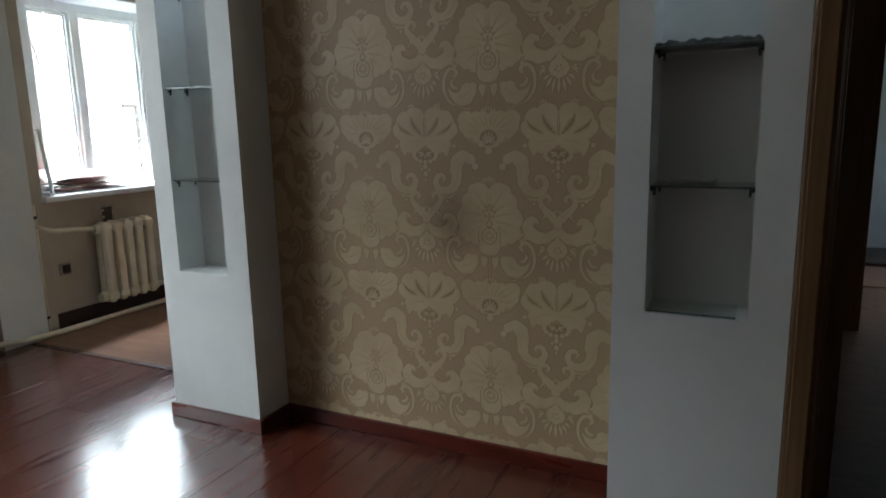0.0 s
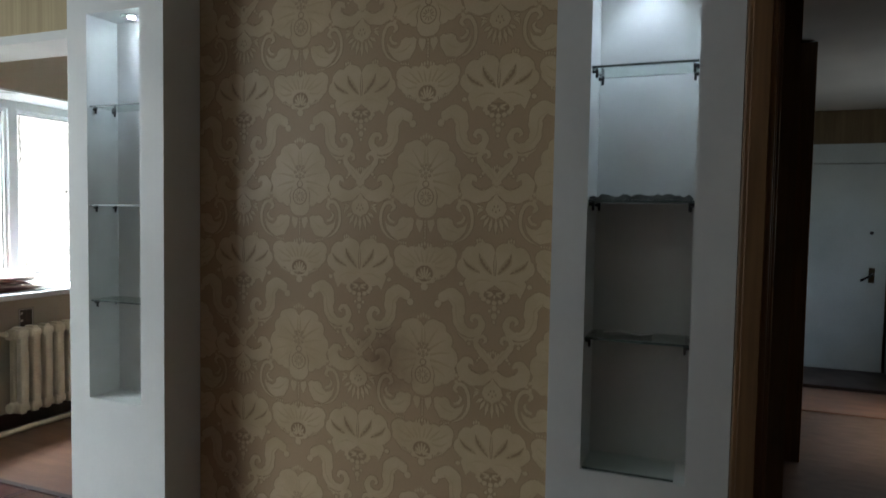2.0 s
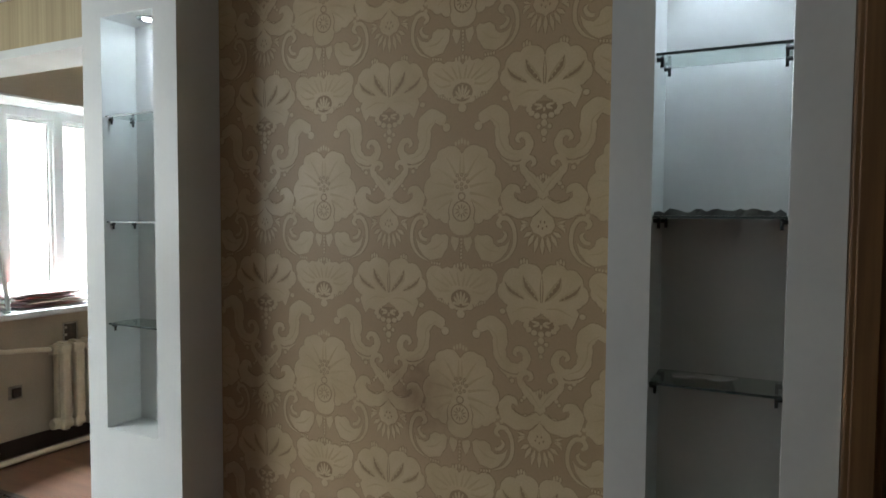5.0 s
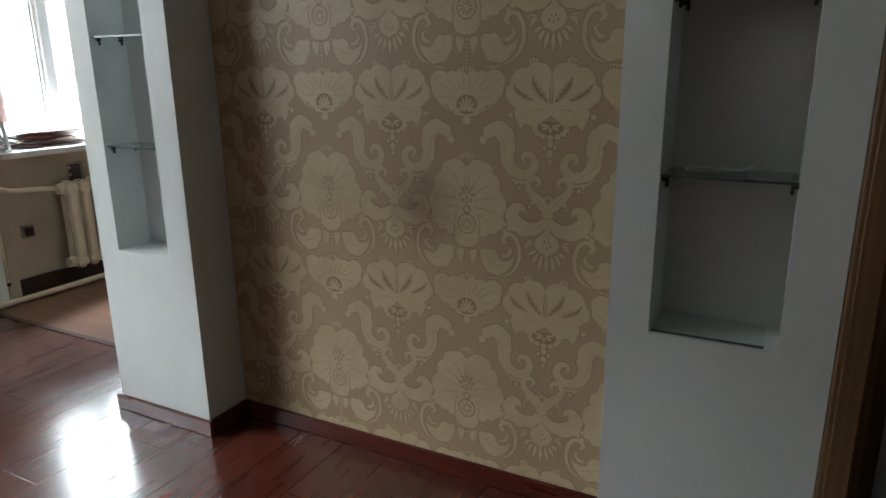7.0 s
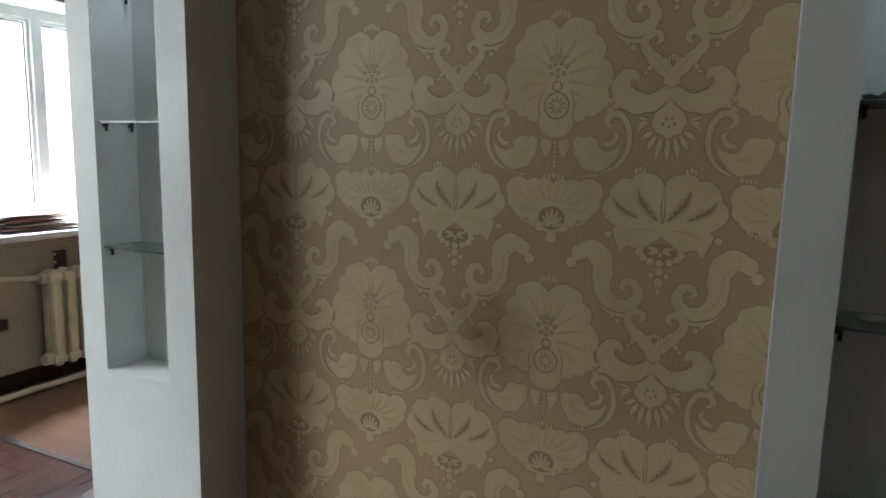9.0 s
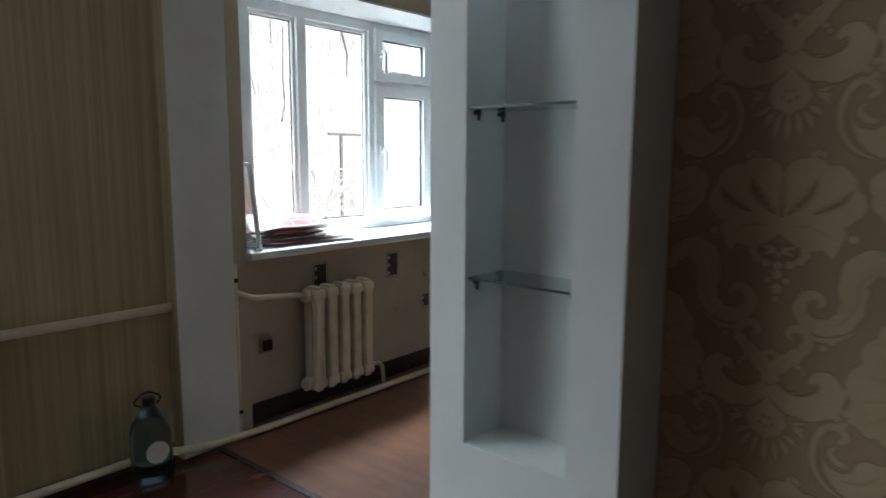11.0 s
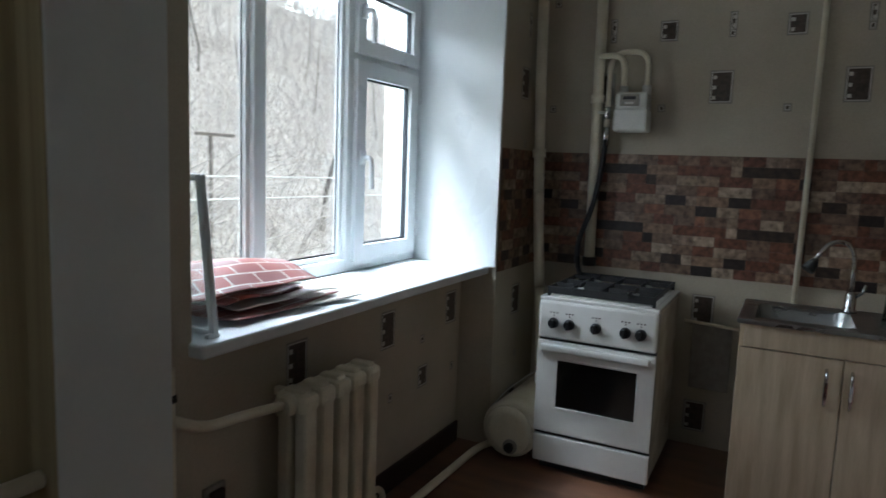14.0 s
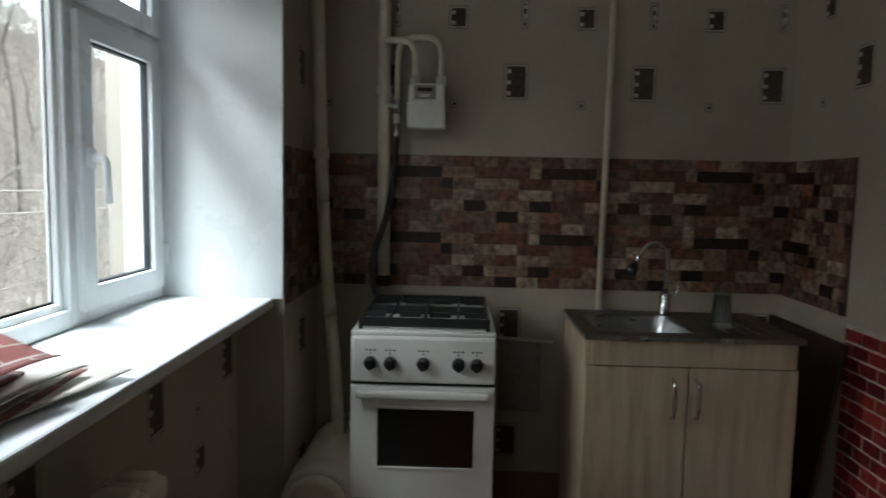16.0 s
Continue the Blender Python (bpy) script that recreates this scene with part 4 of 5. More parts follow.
def hill(x, y):
    u = max(0.0, min(1.0, (-x - 5) / 60))
    return -1.7 + 24 * u ** 1.1 + (0.3 + 0.9 * u) * noise.noise((x * 0.13, y * 0.13, 0))


bm = B()
bmesh.ops.create_grid(bm, x_segments=90, y_segments=90, size=1)
for v in bm.verts:
    x, y = -2.6 - (v.co.x + 1) ** 2 * 100, 20 + v.co.y * abs(v.co.y) * 260
    v.co = (x, y, hill(x, y))
solid("ground", bm, GROUND, "hillside with dry leaves and brush", "ground")


def bare_tree(x, y, z, h, seed):
    rnd = random.Random(seed)
    tr = thing("bare_tree", x, y, z, "leafless grey tree with many fine branches", "tree", "bare trees")
    trunk, crown = B(), B()

    def grow(bm, p, d, length, r, depth):
        pts, rad = [p], [r]
        for i in range(4):
            d = (d + Vector((rnd.uniform(-1, 1), rnd.uniform(-1, 1), rnd.uniform(-0.5, 0.7))) * 0.22).normalized()
            p = p + d * length / 4
            pts.append(p)
            rad.append(max(r * (1 - 0.17 * (i + 1)), 0.004))
        tube(bm, pts, r, 6 if depth < 2 else 3, radii=rad, cap=False)
        if depth < 4:
            for _ in range((5, 5, 4, 3)[depth]):
                q = rnd.randint(1, 4)
                side = Vector((rnd.uniform(-1, 1), rnd.uniform(-1, 1), rnd.uniform(-0.1, 0.8))).normalized()
                grow(crown, pts[q], (d * 0.5 + side).normalized(), length * rnd.uniform(0.42, 0.65), max(rad[q] * 0.5, 0.005), depth + 1)

    grow(trunk, Vector((x, y, z - 0.2)), Vector((0, 0, 1)), h * 0.6, h * 0.008, 0)
    part("trunk", trunk, BARK, tr)
    part("crown", crown, TWIG, tr)


rnd = random.Random(11)
for i in range(26):
    x = -10 - (i % 5) * 5.0 - rnd.random() * 3
    y = 2.5 + (i // 5) * 5.0 + (i % 5) * 1.6 + rnd.random() * 4
    bare_tree(x, y, hill(x, y), 4.5 + rnd.random() * 4, i)


def arching_shrub(x, y, seed):
    """Long pale shoots that arch over from one stool."""
    rn = random.Random(seed)
    sh = thing("bare_shrub", x, y, hill(x, y), "bare shrub with long pale arching shoots", "shrub", "bare shrubs")
    for _ in range(16):
        a, L = rn.uniform(0, 2 * math.pi), rn.uniform(1.6, 3.4)
        d = Vector((math.cos(a), math.sin(a), 0))
        bm = B()
        base = Vector((x, y, hill(x, y) - 0.05))
        pts = [base + d * L * 0.75 * q ** 1.5 + Vector((rn.uniform(-0.04, 0.04), rn.uniform(-0.04, 0.04), L * (1.25 * q - 0.55 * q * q))) for q in (0, 0.2, 0.4, 0.6, 0.8, 1)]
        tube(bm, pts, 0.01, 4, radii=[0.014, 0.012, 0.01, 0.008, 0.006, 0.003], cap=False)
        for k in (2, 3, 3, 4, 4):
            q = pts[k] + (d + Vector((rn.uniform(-0.8, 0.8), rn.uniform(-0.8, 0.8), rn.uniform(-0.1, 0.8)))) * L * 0.2
            tube(bm, [pts[k], pts[k].lerp(q, 0.5) + Vector((0, 0, 0.03)), q], 0.004, 3, radii=[0.006, 0.004, 0.002], cap=False)
        part("shoot", bm, TWIG, sh)


for i, (x, y) in enumerate(((-6.2, 4.2), (-6.8, 6.0), (-6.0, 7.8), (-8.0, 5.0), (-8.5, 8.6), (-7.0, 10.2), (-9.6, 7.0), (-7.6, 2.6))):
    arching_shrub(x, y, 40 + i)
bm = B()
rnd = random.Random(5)
for i in range(9000):
    x, y = -8.0 - rnd.random() ** 1.4 * 24, rnd.random() * 40
    d = Vector((rnd.uniform(-0.7, 0.7), rnd.uniform(-0.7, 0.7), 1)).normalized()
    L = rnd.uniform(0.5, 2.6)
    p0 = Vector((x, y, hill(x, y)))
    p1 = p0 + d * L * 0.5
    p2 = p1 + (d + Vector((rnd.uniform(-0.9, 0.9), rnd.uniform(-0.9, 0.9), 0))).normalized() * L * 0.5
    tube(bm, [p0, p1, p2], 0.01, 3, radii=[0.011, 0.008, 0.003], cap=False)
for i in range(2200):
    x, y = -26 - rnd.random() * 38, rnd.random() * 100
    L = rnd.uniform(2.5, 7)
    p0 = Vector((x, y, hill(x, y)))
    p1 = p0 + Vector((rnd.uniform(-0.2, 0.2), rnd.uniform(-0.25, 0.25), 1)) * L * 0.5
    p2 = p1 + Vector((rnd.uniform(-0.4, 0.4), rnd.uniform(-0.5, 0.5), 0.8)) * L * 0.5
    tube(bm, [p0, p1, p2], 0.01, 3, radii=[0.04, 0.026, 0.01], cap=False)
    for _ in range(6):
        tube(bm, [p1, p1 + Vector((rnd.uniform(-0.5, 0.5), rnd.uniform(-0.7, 0.7), rnd.uniform(0.2, 0.8))) * L * 0.4], 0.01, 3, radii=[0.018, 0.008], cap=False)
tagged(new("brushwood", mesh_of("brushwood", bm, TWIG)), "tangle of bare shrubs and dry stems", "shrubs", kind="stuff")
for zz, xx in ((1.17, -6.0), (0.93, -6.0)):
    cb = thing("overhead_cable", xx, 4, zz, "pale cable stretched across outside the window", "cable", "cables")
    part("cable", tube(B(), [(xx, -14, zz + 0.2), (xx, 0, zz), (xx, 8, zz - 0.03), (xx, 40, zz + 0.2)], 0.011, 6), METER, cb)
po = thing("fence_post", -9.0, 7.1, -1.6, "rusty metal post outside the window", "post")
part("post", box(B(), -9.04, -8.99, 7.08, 7.13, -1.7, 1.75, 0.004), BARK, po)
part("crossbar", box(B(), -9.04, -8.99, 6.8, 7.6, 1.70, 1.75, 0.004), BARK, po)
bm = B()
box(bm, -2.53, -2.45, 2.09, 2.30, -1.7, 3.2, 0.01)
solid("facade_edge", bm, FACADE, "rough pale plaster of the outer wall beside the window", "facade")
bm = B()
bm.faces.new([bm.verts.new(p) for p in ((-150, -260, -8), (-150, 340, -8), (-150, 340, 110), (-150, -260, 110))])
solid("backdrop", bm, glow("hazy_sky", (0.93, 0.97, 1, 1), HAZE), "bright white overcast sky in the distance", "sky")

# ---- damask relief: motifs raised from the paper, each with a pressed line round it ----
PX, PZ = 0.505, 0.613          # repeat of the pattern
DX, DZ = 0.670, 1.478          # heart of one flower
layer = [0]


def lay(x, z, h):
    return (DX + x, -0.06 - h * 0.5, DZ + z)


def flat(bm, pts, h, mi):
    """A flat shape h proud of the paper; no two lie in one plane."""
    layer[0] += 1
    h += (layer[0] % 97) * 2e-6
    bm.faces.new([bm.verts.new(lay(x, z, h)) for x, z in pts]).material_index = mi


def grown(pts, by):
    """The outline moved outwards."""
    n = len(pts)
    turn = sum(pts[k][0] * pts[(k + 1) % n][1] - pts[(k + 1) % n][0] * pts[k][1] for k in range(n))
    sign = 1 if turn > 0 else -1
    out = []
    for k in range(n):
        (ax, az), (bx, bz) = pts[k - 1], pts[(k + 1) % n]
        d = math.hypot(bx - ax, bz - az) or 1
        out.append((pts[k][0] + sign * (bz - az) / d * by, pts[k][1] - sign * (bx - ax) / d * by))
    return out


def rim(bm, pts, by, h, mi):
    """A band round an outline; it climbs a hair as it goes."""
    layer[0] += 1
    h += (layer[0] % 97) * 2e-6
    far, n = grown(pts, by), len(pts)
    for k in range(n):
        hk = h + (k % 11) * 9e-6
        k2 = (k + 1) % n
        if (far[k2][0] - far[k][0]) * (pts[k2][0] - pts[k][0]) + (far[k2][1] - far[k][1]) * (pts[k2][1] - pts[k][1]) <= 0 or pts[k] == pts[k2]:
            continue
        q = [(pts[k], hk), (far[k], hk), (far[(k + 1) % n], hk + 4e-6), (pts[(k + 1) % n], hk + 4e-6)]
        bm.faces.new([bm.verts.new(lay(p[0], p[1], e)) for p, e in q]).material_index = mi


def blob(bm, pts, h=0.0012, mi=0, line=True):
    if line:
        rim(bm, pts, 0.0038, 0.0002, 2)
        rim(bm, pts, 0.0016, 0.0006, 1)
    flat(bm, pts, h, mi)


def strip(bm, pts, widths, h, mi, more=0.0):
    layer[0] += 1
    h += (layer[0] % 89) * 2e-6
    rows = []
    for k, (x, z) in enumerate(pts):
        a, b2 = pts[max(k - 1, 0)], pts[min(k + 1, len(pts) - 1)]
        dx, dz = b2[0] - a[0], b2[1] - a[1]
        d = math.hypot(dx, dz) or 1
        w2 = widths[k] + more
        rows.append([bm.verts.new(lay(x - dz / d * w2, z + dx / d * w2, h + k * 8e-6)), bm.verts.new(lay(x + dz / d * w2, z - dx / d * w2, h + k * 8e-6))])
    for a, b2 in zip(rows, rows[1:]):
        bm.faces.new((a[0], a[1], b2[1], b2[0])).material_index = mi


def smooth_line(pts, widths, n=4):
    """Points along a soft curve through those given."""
    out, ws = [], []
    m2 = len(pts) - 1
    for k in range(m2):
        p0, p1, p2, p3 = pts[max(k - 1, 0)], pts[k], pts[k + 1], pts[min(k + 2, m2)]
        for q in range(n):
            t2 = q / n
            out.append(tuple(0.5 * (2 * b2 + (c2 - a) * t2 + (2 * a - 5 * b2 + 4 * c2 - d) * t2 ** 2 + (3 * b2 - a - 3 * c2 + d) * t2 ** 3) for a, b2, c2, d in zip(p0, p1, p2, p3)))
            ws.append(widths[k] * (1 - t2) + widths[k + 1] * t2)
    return out + [pts[-1]], ws + [widths[-1]]


def leaf_stroke(bm, x, z, s, pts, widths, h=0.0012, mi=0, line=True, lobes=0.0):
    """A curling leaf; pts and widths in millimetres from the motif's heart."""
    p, w2 = smooth_line([(x + s * a / 1000, z + b2 / 1000) for a, b2 in pts], [q / 1000 for q in widths])
    if lobes:
        w2 = [q * (1 + lobes * (abs(math.sin(k * 0.8)) - 0.5)) for k, q in enumerate(w2)]
    if line:
        strip(bm, p, w2, 0.0002, 2, 0.0038)
        strip(bm, p, w2, 0.0006, 1, 0.0016)
    strip(bm, p, w2, h, mi)


def scallop(pts, bulge, n=5):
    """Right half of an outline, top to bottom: lobes swell between the notches; then mirrored."""
    half = []
    for (ax, az), (bx, bz) in zip(pts, pts[1:]):
        for q in range(n):
            t2 = q / n
            f2 = bulge * math.sin(math.pi * t2) ** 0.7 if 0 < t2 else 0
            half.append((max(1.5, ax + (bx - ax) * t2 - (bz - az) * f2), az + (bz - az) * t2 + (bx - ax) * f2))
    half.append(pts[-1])
    return half + [(-a, b2) for a, b2 in half[::-1] if abs(a) > 0.5]


def shape(bm, x, z, pts, s=1, h=0.0012, mi=0, line=True):
    blob(bm, [(x + s * a / 1000, z + b2 / 1000) for a, b2 in pts], h, mi, line)


def dot(bm, x, z, r, rz=None, h=0.0014, mi=0, n=12, line=True):
    rz = rz or r
    shape(bm, x, z, [(r * math.sin(2 * math.pi * k / n), rz * math.cos(2 * math.pi * k / n)) for k in range(n)], 1, h, mi, line)


def at_mm(x, z, a, b2):
    return x + a / 1000, z + b2 / 1000


def flower(bm, x, z):
    petals = [(x + a / 1000, z + b2 / 1000) for a, b2 in scallop([(2, 172), (60, 188), (84, 156), (104, 106), (116, 34), (100, -14), (72, -22), (42, -34), (0, -72)], 0.24)]
    rim(bm, petals, 0.0038, 0.0002, 2)
    rim(bm, petals, 0.0016, 0.0006, 1)
    heart = bm.verts.new(lay(x, z + 0.05, 0.00128))
    edge = [bm.verts.new(lay(a, b2, 0.0012)) for a, b2 in petals]
    for a, b2 in zip(edge, edge[1:] + edge[:1]):
        bm.faces.new((heart, a, b2)).material_index = 0
    for s in (-1, 1):
        for a, b2, c2, d in ((6, 110, 5, 165), (16, 104, 55, 165), (24, 90, 84, 128), (26, 72, 102, 84), (26, 54, 106, 34), (30, 34, 84, 0)):
            leaf_stroke(bm, x, z, s, [(a, b2), ((a + c2) / 2, (b2 + d) / 2 + 3), (c2, d)], [4.5, 3, 0.6], 0.00135, 3, False)
        # dented petal edge round the heart
        leaf_stroke(bm, x, z, s, [(34, 30), (43, 4), (40, -22), (46, -34)], [0.5, 1.6, 1.6, 0.5], 0.0014, 1, False)
    dot(bm, *at_mm(x, z, 0, 0), 31, 32, 0.0015, 1, 20, False)
    dot(bm, *at_mm(x, z, 0, 0), 27, 28, 0.0018, 0, 20, False)
    for k in range(10):
        a = 2 * math.pi * k / 10
        leaf_stroke(bm, x, z, 1, [(7 * math.sin(a), 7 * math.cos(a)), (14 * math.sin(a), 14 * math.cos(a)), (22 * math.sin(a), 22 * math.cos(a))], [0.8, 2.2, 0.8], 0.0021, 1, False)
    dot(bm, *at_mm(x, z, 0, 44), 13, 13, 0.0015, 1, 14, False)
    dot(bm, *at_mm(x, z, 0, 44), 9, 9, 0.0018, 0, 14, False)
    for a, b2 in ((0, 66), (-14, 72), (14, 72), (0, 80), (-20, 88), (20, 88), (-7, 95), (8, 95), (0, 108), (-14, 106), (14, 106)):
        dot(bm, *at_mm(x, z, a, b2), 6, 6, 0.00145, 1, 8, False)
        dot(bm, *at_mm(x, z, a, b2), 3.2, 3.2, 0.0018, 3, 8, False)
    for k in range(-2, 3):
        dot(bm, *at_mm(x, z, k * 10, 208 - abs(k) * 4), 4, 9 - abs(k), 0.0042, 0, 8, False)
    for k in range(6):
        dot(bm, *at_mm(x, z, 0, -84 - k * 11), 4.2, 4.2, 0.0013, 0, 8)
    for s in (-1, 1):
        shape(bm, x, z, [(8, -80), (18, -78), (32, -74), (36, -92), (30, -104), (25, -98), (21, -122), (14, -112), (9, -96)], s)


def small_fan(bm, x, z):
    shape(bm, x, z, scallop([(0, -180), (34, -172), (62, -176), (108, -174), (112, -214), (98, -246), (62, -264), (36, -276), (0, -296)], 0.2))
    for s in (-1, 1):
        for a, b2 in ((14, -182), (40, -180), (70, -186), (98, -196), (96, -226)):
            leaf_stroke(bm, x, z, s, [(a * 0.4, -246 + (b2 + 246) * 0.35), (a * 0.75, b2 - 16), (a, b2)], [3.5, 3, 0.6], 0.00135, 3, False)
        dot(bm, *at_mm(x, z, s * 28, -284), 13, 11)
        for k in range(5):
            dot(bm, *at_mm(x, z, s * (46 + 8 * k), -280 + 3 * k), 3.4, 5, 0.0013, 0, 8)
    dot(bm, *at_mm(x, z, 0, -308), 14, 13)
    dot(bm, *at_mm(x, z, 0, -262), 33, 28, 0.0016, 1, 18, False)
    for k in range(-3, 4):
        a = k * 0.5
        leaf_stroke(bm, x, z, 1, [(5 * math.sin(a), -282 + 5 * math.cos(a)), (20 * math.sin(a), -278 + 22 * math.cos(a)), (27 * math.sin(a), -278 + 38 * math.cos(a))], [1.5, 4, 2], 0.0019, 0, False)
    for k in range(-2, 3):
        dot(bm, *at_mm(x, z, k * 11, -160 - abs(k) * 3), 4.2, 8, 0.0014, 0, 8)


def lotus(bm, x, z):
    shape(bm, x, z, scallop([(0, -178), (36, -150), (72, -164), (108, -176), (114, -206), (132, -222), (118, -258), (88, -268)], 0.2)[:36] + [(70, -272), (0, -290)] +
          [(-a, b2) for a, b2 in [(70, -272)] + scallop([(0, -178), (36, -150), (72, -164), (108, -176), (114, -206), (132, -222), (118, -258), (88, -268)], 0.2)[:36][::-1] if a > 0.5])
    for s in (-1, 1):
        shape(bm, x, z, [(4, -262), (30, -258), (62, -250), (92, -256), (108, -282), (100, -304), (88, -330), (74, -312), (54, -318), (40, -304), (18, -302), (4, -292)], s, 0.0016)
        for p, w2 in (([(10, -254), (26, -236), (46, -212), (56, -184)], [2, 11, 13, 1]), ([(52, -250), (72, -240), (96, -226), (112, -204)], [2, 9, 10, 1])):
            leaf_stroke(bm, x, z, s, p, w2, 0.00145, 3, False)
            leaf_stroke(bm, x, z, s, p, [q * 0.45 for q in w2], 0.0017, 1, False)
            for q in range(1, 5):
                t2 = q / 5
                a = tuple(u * (1 - t2) + v2 * t2 for u, v2 in zip(p[0], p[3]))
                dot(bm, *at_mm(x, z, s * (a[0] + 2), a[1]), 2.4, 2.4, 0.002, 0, 6, False)
        leaf_stroke(bm, x, z, s, [(2, -258), (4, -220), (1, -182)], [1.5, 1.5, 0.5], 0.00145, 1, False)
        leaf_stroke(bm, x, z, s, [(14, -276), (50, -274), (88, -292)], [1, 2.5, 0.6], 0.0019, 3, False)
        dot(bm, *at_mm(x, z, s * 118, -290), 9, 8)
        for k in range(-1, 2):
            dot(bm, *at_mm(x, z, s * 54 + k * 9, -140 - abs(k) * 4), 4, 8, 0.0014, 0, 8)
    dot(bm, *at_mm(x, z, 0, -330), 52, 26, 0.0014, 1, 20, False)
    for k in range(11):
        a = math.pi * (k / 10 - 0.5) * 1.5
        dot(bm, *at_mm(x, z, 46 * math.sin(a), -322 - 26 * math.cos(a)), 9, 8, 0.0018)
        if k % 2:
            leaf_stroke(bm, x, z, 1, [(6 * math.sin(a), -318 - 4 * math.cos(a)), (18 * math.sin(a), -318 - 10 * math.cos(a)), (30 * math.sin(a), -318 - 16 * math.cos(a))], [2, 4, 1.5], 0.002, 0)
    for a, b2, r in ((0, -366, 9), (-16, -376, 6), (16, -376, 6), (0, -392, 10), (0, -412, 6)):
        dot(bm, *at_mm(x, z, a, b2), r, r * 1.1, 0.0013, 0, 10)


def crossed_scrolls(bm, x, z):
    for s in (-1, 1):
        leaf_stroke(bm, x, z, s, [(4, 34), (24, 14), (54, 4), (86, 10), (106, 32), (100, 58), (82, 66), (68, 52)], [10, 18, 22, 24, 22, 17, 11, 3], 0.0027, 0, True, 0.22)
        leaf_stroke(bm, x, z, s, [(14, 38), (44, 24), (70, 32), (80, 48)], [0.5, 1.6, 1.6, 0.5], 0.0032, 1, False)
        leaf_stroke(bm, x, z, s, [(-8, 40), (8, 66), (30, 88), (50, 108), (62, 128), (54, 148), (36, 151), (26, 138), (36, 128)], [12, 14, 14, 11, 9, 8, 7, 6, 3], 0.0033, 0, True, 0.25)
        leaf_stroke(bm, x, z, s, [(0, 52), (22, 84), (48, 112)], [0.5, 1.6, 0.5], 0.0038, 3, False)
        for a, b2, r in ((86, 122, 7), (98, 134, 6), (82, 136, 5), (48, 78, 6), (56, 68, 5)):
            dot(bm, *at_mm(x, z, s * a, b2), r, r, 0.0013, 0, 8)
        for k in range(3):
            leaf_stroke(bm, x, z, s, [(44, -32 - 4 * k), (56 + 3 * k, -30 - 10 * k), (66 - k, -26 - 16 * k)], [1, 4, 1], 0.0013, 0)
    shape(bm, x, z, [(0, 14), (12, -4), (30, -18), (37, -40), (26, -60), (10, -66), (0, -74), (-10, -66), (-26, -60), (-37, -40), (-30, -18), (-12, -4)], 1, 0.0040)
    for a, b2 in ((-12, -42), (0, -48), (12, -42), (-6, -30), (6, -30)):
        dot(bm, *at_mm(x, z, a, b2), 2.6, 4, 0.0043, 1, 8, False)
    for k in range(-3, 4):
        a = k * 0.42
        leaf_stroke(bm, x, z, 1, [(34 * math.sin(a), -52 - 22 * math.cos(a)), (46 * math.sin(a), -52 - 44 * math.cos(a)), (58 * math.sin(a), -52 - 70 * math.cos(a))], [2, 6.5, 1], 0.0014, 0)
    for k in range(-2, 3):
        dot(bm, *at_mm(x, z, k * 8, 100 - abs(k) * 4), 3.6, 8, 0.0013, 0, 8)


def damask(bm, x, z):
    flower(bm, x, z)
    small_fan(bm, x, z)
    lotus(bm, x + PX / 2, z)
    crossed_scrolls(bm, x + PX / 2, z)
    for s in (-1, 1):
        # tall curled leaf beside the flower's head
        leaf_stroke(bm, x, z, s, [(58, 262), (84, 283), (114, 278), (128, 246), (126, 210), (135, 180), (160, 161), (190, 163), (210, 184), (204, 210), (186, 218), (173, 206), (181, 196)],
                    [10, 20, 25, 23, 20, 18, 15, 13, 12, 10, 8, 6, 3], 0.0022, 0, True, 0.22)
        for a, b2, r in ((52, 250, 13), (66, 278, 14), (96, 292, 14)):
            dot(bm, *at_mm(x, z, s * a, b2), r, r, 0.0021 + a * 1e-6, 0, 12)
        leaf_stroke(bm, x, z, s, [(84, 276), (116, 250), (120, 212), (138, 176), (172, 160)], [0.5, 2, 2.2, 2, 0.5], 0.0029, 3, False)
        leaf_stroke(bm, x, z, s, [(122, 158), (150, 140), (190, 138), (222, 152)], [1, 4, 4, 1], 0.0012, 0)
        # comma leaf and its crescent beside the flower's foot
        shape(bm, x, z, [(42, -78), (46, -110), (56, -124), (66, -142), (86, -146), (104, -150), (126, -138), (146, -114), (156, -82), (140, -98), (118, -104), (104, -94), (100, -78), (84, -68), (66, -72), (54, -68)], s, 0.0019)
        leaf_stroke(bm, x, z, s, [(60, -90), (86, -112), (120, -118)], [0.5, 3, 0.6], 0.0022, 3, False)
        leaf_stroke(bm, x, z, s, [(112, -152), (146, -134), (168, -98), (168, -54), (152, -24), (130, -20), (118, -36), (130, -48)], [1, 4, 5.5, 6, 6.5, 7, 7, 4], 0.0024)
        leaf_stroke(bm, x, z, s, [(116, -88), (132, -84), (142, -68), (134, -58)], [5, 6, 5, 2], 0.0015)
        for k in range(4):
            dot(bm, *at_mm(x, z, s * (72 + 9 * k), -160 + k), 3.2, 5, 0.0013, 0, 8)
        for a, b2 in ((124, 10), (136, -2), (124, -12), (113, 0)):
            dot(bm, *at_mm(x, z, s * a, b2), 6.5, 6.5, 0.0044, 0, 10, False)


